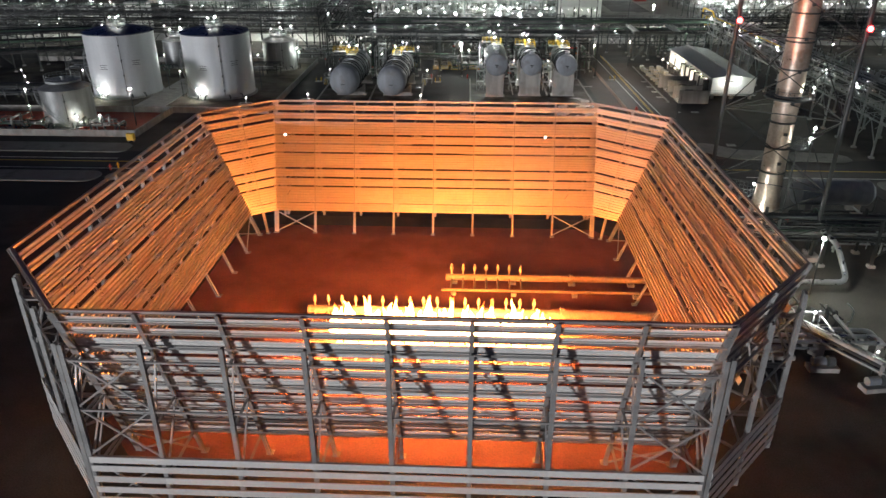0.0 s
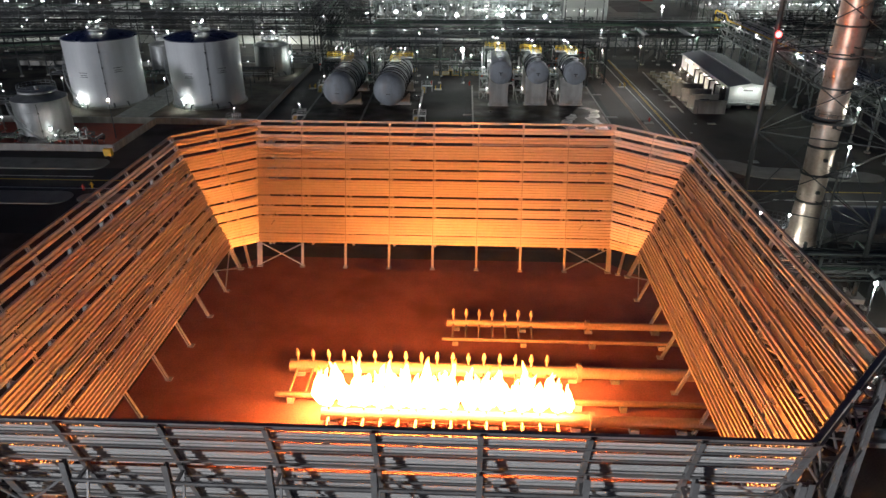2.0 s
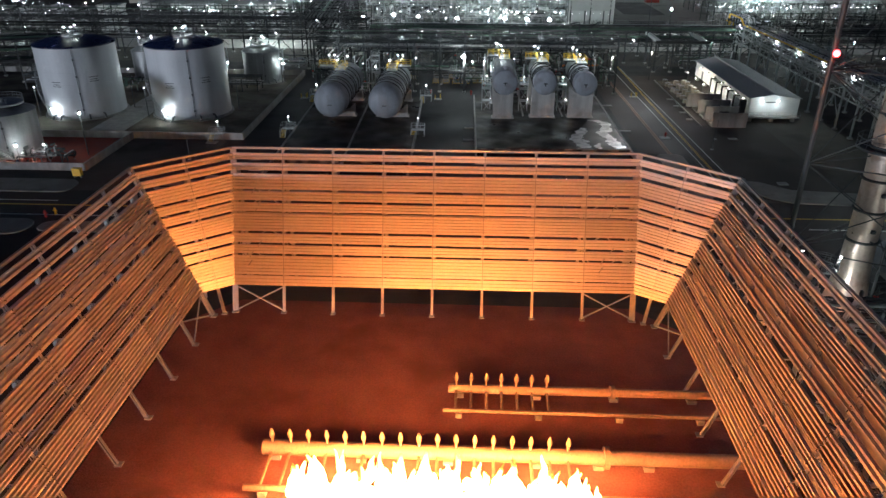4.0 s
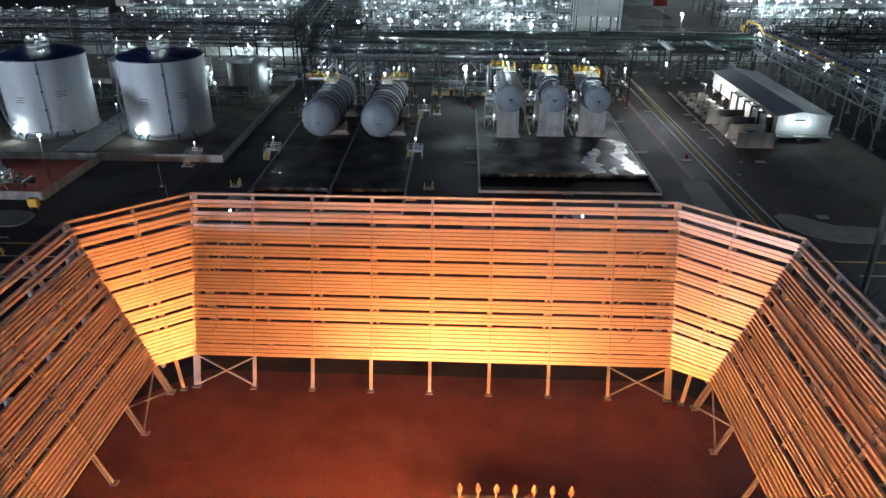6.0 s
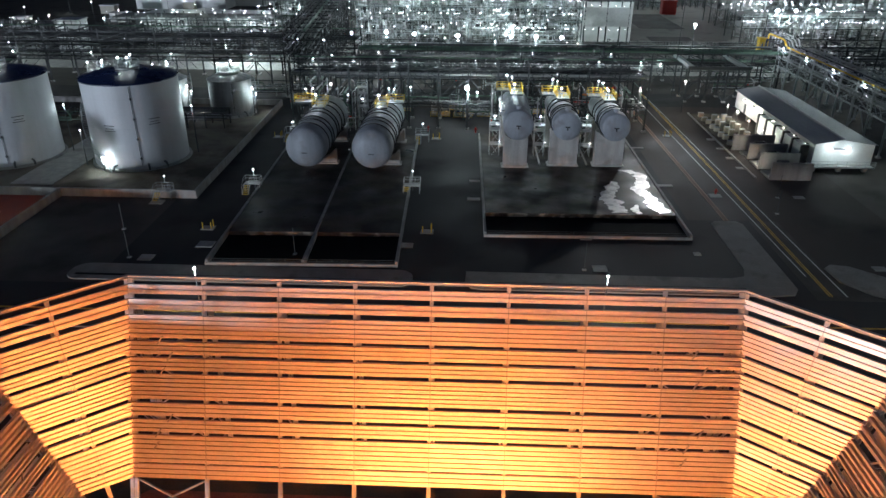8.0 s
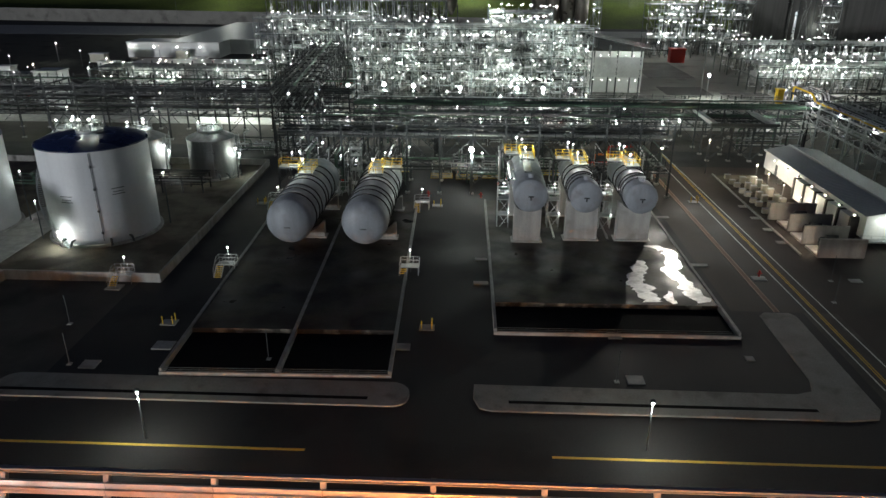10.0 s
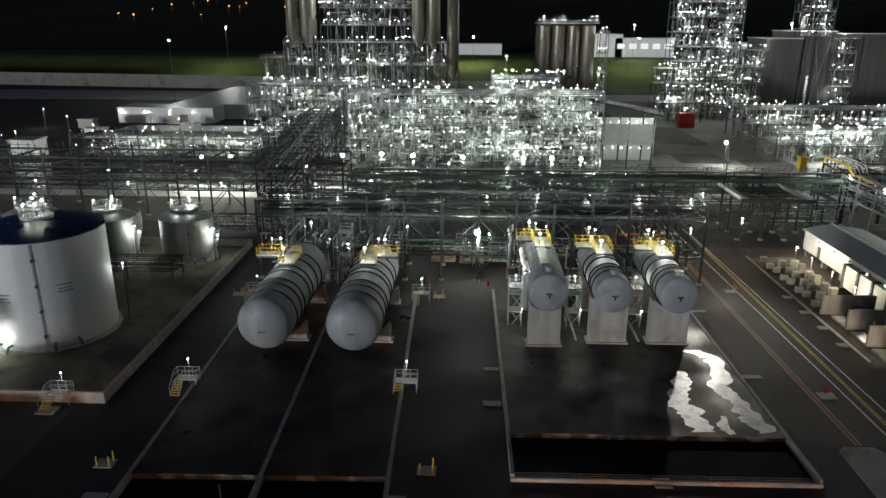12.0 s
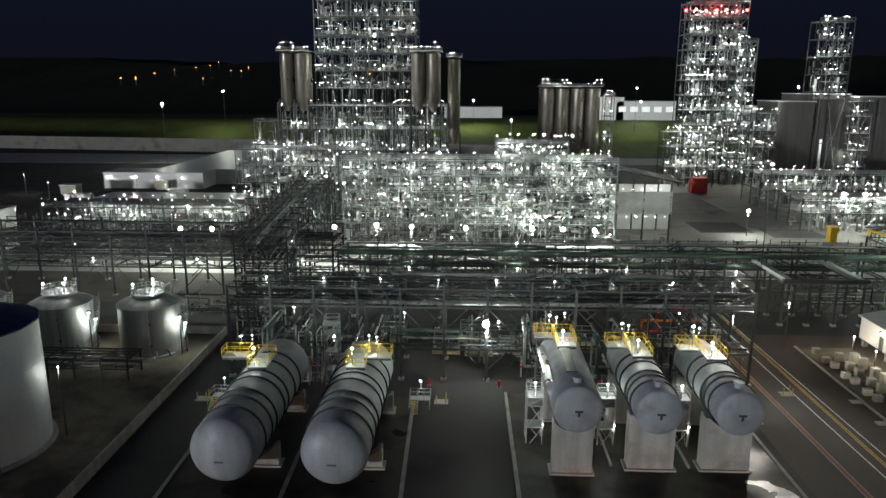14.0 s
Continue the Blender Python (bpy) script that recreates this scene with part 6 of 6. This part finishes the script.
# retaining wall below the bank
rw = thing("retaining_wall", (-100, 520, 0), "long pale concrete retaining wall below the grassy bank", "retaining wall", kind="structure")
for i in range(40):
    x = -340 + 12 * i
    part("wall_panel", Mesh().box(x, -0.4 - 0.12 * (x), 0, x + 11.9, 0.4 - 0.12 * x, 7.0 if x > 60 else 8.0), YARD_CONCRETE, rw)
slab("road", rect(-420, 462, -100, 512), 0.03, CONCRETE, "pale lamp-lit road below the retaining wall", "road")
slab("road", rect(60, 470, 420, 505), 0.03, CONCRETE, "pale concrete road below the bank", "road")

# far buildings on the bank
block("far_building", 88, 690, 118, 720, 18, BUILDING_WHITE, "distant white building block with lit windows", "building", windows=0, z0=13)
block("far_building", 112, 690, 160, 720, 15, BUILDING_WHITE, "distant white building block with lit windows", "building", windows=5, z0=13)
block("far_building", -30, 720, 20, 750, 9, BUILDING_WHITE, "distant long white shed", "building", windows=0, z0=13)
block("far_building", 215, 700, 262, 730, 11, BUILDING_WHITE, "distant long white shed", "building", windows=0, z0=13)


# tall light masts
for x, y, h, w in ((-161, 452, 31, 14000), (-185, 610, 30, 26000), (105, 590, 30, 30000), (172, 500, 40, 30000), (-5, 610, 20, 30000), (46.4, 224, 27, 0), (120, 640, 16, 20000)):
    mast_lamp(x, y, 0 if y < 540 else rise(x, y), h, 1.0 if y > 300 else 0.45, w, "white", "tall light mast with a bright white head", "light_mast")
# the mast's floodlight, turned towards the vessels and the service road
flood = new("mast_floodlight", bpy.data.lights.new("mast_floodlight", "SPOT"))
flood.data.energy, flood.data.spot_size, flood.data.spot_blend, flood.data.shadow_soft_size, flood.data.color = 62000.0, radians(42), 0.9, 0.5, (1.0, 0.96, 0.86)
flood.matrix_basis = look((46.4, 223.2, 26.6), (26, 158, 0))
# the row of floodlights behind the rack
for x, y, z in ((-27, 254, 9.4), (-19.5, 258, 8.4), (-7, 262, 7.4), (8.6, 262, 7.4), (15.8, 262, 7.4), (23.2, 262, 7.2), (-64, 252, 8.6), (-72, 254, 8.2), (-37, 256, 8.6), (70, 292, 7), (98, 298, 11), (104, 298, 11), (111, 298, 11)):
    mast_lamp(x, y, 0.02, z, 1.0, 7500 if x > 60 else 6000, "white", "floodlight on a pole behind the pipe rack", "flood_lamp")
mast_lamp(-14, 277.4, 21.4, 2.2, 0.45, 700)
mast_lamp(5, 296.5, 24.5, 6.5, 0.45, 700)
mast_lamp(22, 297, 24.5, 2.2, 0.45, 700)
for x, y in ((-9.6, 233, ), (2.8, 228.5), (-39.5, 228), (-1.5, 200), (9, 205), (-16, 204), (-34, 206), (-46, 228), (27, 206), (-28.5, 196), (-25, 193)):
    mast_lamp(x, y, 9.2 if 226 < y else 0, 2.2 if 226 < y else 5.5, 0.28, 160)

for x in (79, 83, 87, 91, 95, 99, 103):
    b = thing("beacon", (x, 397.6, 69.4 + 0.3 * (x % 3)), "red warning beacon on top of the tall tower", "beacon", "beacons")
    part("globe", Mesh().ball((0, 0, 0), 0.5, 6, 10), GLOBE_RED, b)
    part("bracket", Mesh().box(-0.1, 0.3, -0.1, 0.1, 0.6, 0.1), STEEL_DARK, b)
lamp_light((91, 396.4, 71), 2500, 0.3, (1.0, 0.03, 0.02))
# small lamps all over the structures
spots = sorted(LAMP_SPOTS, key=lambda s: s[1])
far_lamps = Mesh()
for k, (x, y, z, q) in enumerate(spots):
    r = 0.45 if q > 0.98 else 0.28 if q > 0.6 else 0.18
    if k % 8 == 0:
        lamp_light((x, y - 0.9, z + 0.3), 680, 0.3)
    if k % 7 > 0 or k > 1400:
        far_lamps.ball((x, y, z), r * (0.36 if y < 330 else 0.5), 4, 6)
        continue
    ob = part("small_lamp", GLOBES[("warm" if 0.3 < q < 0.38 and r < 0.4 else "white", r)], None)
    ob.location = (x, y, z)
    tagged(ob, "small white area lamp on the steel structure", "lamp", "structure lamps")
tagged(part("lamp_cluster", far_lamps, GLOBE_FAR), "hundreds of small white lamps on the steel structures", "lamps", kind="stuff")


# ---- elevated flare stack in its derrick ----
stack = thing("flare_stack", (40.5, 91.7, 0), "tall metal flare stack with banded shell", "flare stack")
part("shell", Mesh().turned([(2.3, 0.3), (2.15, 1.6), (1.62, 6.0), (1.5, 8.5), (1.5, 16), (1.58, 18), (1.62, 52)], 36), STACK_METAL, stack)
part("base", Mesh().prism(rect(-2.6, -2.6, 2.6, 2.6), 0, 0.5, 0.05), CONCRETE, stack)
for i in range(13):
    part("band", Mesh().turned([(1.48, 8.6 + 3.4 * i), (1.75, 8.65 + 3.4 * i), (1.75, 8.8 + 3.4 * i), (1.48, 8.85 + 3.4 * i)], 36), STEEL_DARK, stack)
for i in range(10):
    part("stud", Mesh().box(-0.2, -1.8, 10 + 4 * i, 0.2, -1.4, 10.35 + 4 * i), STEEL_DARK, stack)

derrick = thing("derrick", (40.0, 91.7, 0), "dark lattice derrick with three legs round the flare stack", "derrick")
LEGS = [Vector((-8.6, -3.0, 0)), Vector((3.5, -9.2, 0)), Vector((4.5, 6.0, 0))]
for i, p in enumerate(LEGS):
    stick("leg", p, p + Vector((0, 0, 55)), 0.26, STEEL_DARK, derrick, "tube")
    part("footing", Mesh().prism(rect(p.x - 1, p.y - 1, p.x + 1, p.y + 1), 0, 0.6, 0.05), CONCRETE, derrick)
    q = LEGS[(i + 1) % 3]
    for k in range(6):
        z0, z1 = 9.0 * k, 9.0 * (k + 1)
        up = lambda v, z: v + Vector((0, 0, z))
        stick("girt", up(p, z1), up(q, z1), 0.07, STEEL_DARK, derrick, "tube")
        stick("brace", up(p, z0), up(q, z1), 0.065, STEEL_DARK, derrick, "tube")
        stick("brace", up(p, z1), up(q, z0), 0.065, STEEL_DARK, derrick, "tube")
        stick("guide_arm", up(p, z1), Vector((p.x * 0.15, p.y * 0.15, z1)), 0.07, STEEL_DARK, derrick, "tube")
for x, y, z, r in ((40.5, 91.7, 18.6, 2.9), (36.0, 89.5, 6.2, 1.5), (42.6, 90.6, 12.2, 1.4)):
    pl = thing("stack_platform", (x, y, z), "round railed steel service platform at the flare stack", "platform", "stack platforms")
    part("deck", Mesh().turned([(r, 0), (r, 0.12), (1.66 if r > 2 else 0.1, 0.12), (1.66 if r > 2 else 0.1, 0)], 20), STEEL_DARK, pl)
    railing([(r * math.cos(radians(20 * i)), r * math.sin(radians(20 * i)), 0.12) for i in range(19)], pl, STEEL_GREY, 1.07, 1.0)
    if r < 2:
        part("post", Mesh().path([(0, 0, -z), (0, 0, 0)], 0.14, 8), STEEL_GREY, pl)
    mast_lamp(x + r * 0.9, y - r * 0.3, z + 0.12, 1.4, 0.28, 260, "white", "small lamp on the stack platform", "platform_lamp")
for p in LEGS[:2]:
    b = thing("beacon", (40.0 + p.x, 91.7 + p.y - 0.6, 28.6), "red aviation warning beacon on the derrick", "beacon", "beacons")
    part("globe", Mesh().ball((0, 0, 0), 0.32, 6, 10), GLOBE_RED, b)
    part("bracket", Mesh().box(-0.08, 0.2, -0.1, 0.08, 0.6, 0.0), STEEL_DARK, b)

# pipes and pumps east of the fence
pipe_rack(31.5, 82.5, 75, 82.5, 4.0, (3.6, 5.4), 6.0, (4, 4), STEEL_DARK, "dark pipe rack between the fence and the flare stack")
pipe_rack(28.5, 72.0, 50.0, 40.0, 2.2, (1.6,), 6.0, (4,), STEEL_PALE, "low pale pipe sleeper run beside the flare fence", False)
for k in range(3):
    lp = thing("flare_line", (27 + 1.1 * k, 63 - 1.2 * k, 0), "shiny clad flare gas pipe on low supports", "pipe", "flare lines")
    part("pipe_run", Mesh().path(bent_pipe([(-4, 0, 1.5), (14 - k, 0, 1.5), (14 - k, -4, 1.5)], 0.8), 0.22, 12), CLADDING, lp)
    for x in (0, 6, 12):
        part("support", Mesh().box(x - 0.3, -0.4, 0, x + 0.3, 0.4, 1.25), CONCRETE, lp)
lp = thing("flare_line", (44, 72, 0), "large shiny clad pipe dropping to the ground", "pipe", "flare lines")
part("pipe_run", Mesh().path(bent_pipe([(0, 10, 4.2), (0, 6, 4.2), (0, 2, 1.2), (-6, 2, 1.2)], 1.2), 0.32, 14), CLADDING, lp)
lp = thing("flare_line", (52, 80, 0), "pale clad pipe sloping to the ground", "pipe", "flare lines")
part("pipe_run", Mesh().path(bent_pipe([(0, 2, 4.0), (0, 0, 4.0), (6, -6, 1.4), (20, -20, 1.4)], 1.2), 0.3, 14), TANK_WHITE, lp)
kd = thing("knockout_drum", (47, 99, 0), "grey horizontal knock-out drum beside the flare stack", "drum")
part("shell", Mesh().turned([(0.05, 0), (1.4, 0.4), (1.9, 1.0), (1.9, 11), (1.4, 11.6), (0.05, 12)], 28, (0, 0, 3), "x"), BULLET_PAINT, kd)
part("saddle", Mesh().box(2, -1.2, 0, 3, 1.2, 2.0).box(9, -1.2, 0, 10, 1.2, 2.0), CONCRETE, kd)


def pump(x, y, turn):
    p = thing("pump", (x, y, 0), "small grey pump set on a concrete block", "pump", "pumps", turn)
    part("plinth", Mesh().prism(rect(-1.4, -0.6, 1.4, 0.6), 0, 0.5, 0.04), CONCRETE, p)
    part("motor", Mesh().turned([(0.1, -1.2), (0.42, -1.1), (0.42, 0.1), (0.1, 0.2)], 16, (0, 0, 1.0), "x"), BULLET_PAINT, p)
    part("casing", Mesh().turned([(0.1, 0.3), (0.55, 0.35), (0.55, 0.9), (0.2, 1.0)], 16, (0, 0, 1.0), "x"), STEEL_GREY, p)


for x, y, a in ((33, 66, 20), (35.5, 63.4, 20), (31, 60, 0), (34.4, 58, 0), (38, 55, 10), (41, 52.6, 10)):
    pump(x, y, a)
for x, y, h, r, w in ((39.6, 73.1, 7.2, 0.45, 2200), (55.6, 113.6, 8.5, 0.45, 2200), (33.2, 67.0, 3.2, 0.28, 160), (35.8, 64.2, 2.8, 0.28, 120), (38.8, 57.4, 2.6, 0.18, 70), (42.5, 52, 3.0, 0.28, 160), (37.4, 97.0, 4.6, 0.28, 300), (36.8, 87.4, 4.0, 0.18, 1100), (66, 96, 6, 0.28, 300), (78, 118, 12, 0.28, 240)):
    mast_lamp(x, y, 0, h, r, w)
for k in range(22):
    x, y = (-126 - 3.0 * (k % 6), 140 + 5 * (k // 3)) if k < 12 else (80 + 5.5 * (k - 12), 205 - 9 * ((k - 12) % 5))
    mast_lamp(x, y, 0, 4.0 + (k * 1.7) % 6, 0.28 if k % 3 else 0.18, 160 if k % 3 == 0 else 0)
pipe_rack(-190, 176, -104, 204, 9, (5, 7.5, 10), 6.5, (5, 6, 5), STEEL_DARK, "dark pipe rack west of the tanks")

piping_cluster(-98, 134.5, 12, 5, 3.0, 18, 71, "tangle of pale pipes in the red gravelled bund")
piping_cluster(-80, 134.2, 9, 4, 3.4, 16, 72, "tangle of pale pipes in the red gravelled bund")
piping_cluster(29, 60, 12, 9, 2.6, 22, 73, "tangle of shiny pipes beside the flare fence")
piping_cluster(44, 84, 20, 8, 5.5, 22, 74, "tangle of pipes at the foot of the flare stack")
piping_cluster(60, 60, 26, 16, 3.5, 18, 75, "tangle of shiny pipes beyond the flare fence")
for x, y in ((52, 66), (62, 74), (72, 84), (48, 60), (70, 100)):
    mast_lamp(x, y, 0, 4.2, 0.28, 420)

# far street lamps in the valley
rr = random.Random(8)
for k in range(14):
    x = rr.uniform(-520, -150)
    y = 1060 + 220 * rr.random()
    z = rise(x, y)
    t = thing("street_lamp", (x, y, z), "distant orange street lamp among dark trees", "lamp", "street lamps")
    part("pole", Mesh().path([(0, 0, 0), (0, 0, 7 + 2 * (k % 3))], 0.2, 6), STEEL_DARK, t)
    part("globe", Mesh().ball((0, 0, 7 + 2 * (k % 3)), 0.5, 5, 8), GLOBE_ORANGE, t)
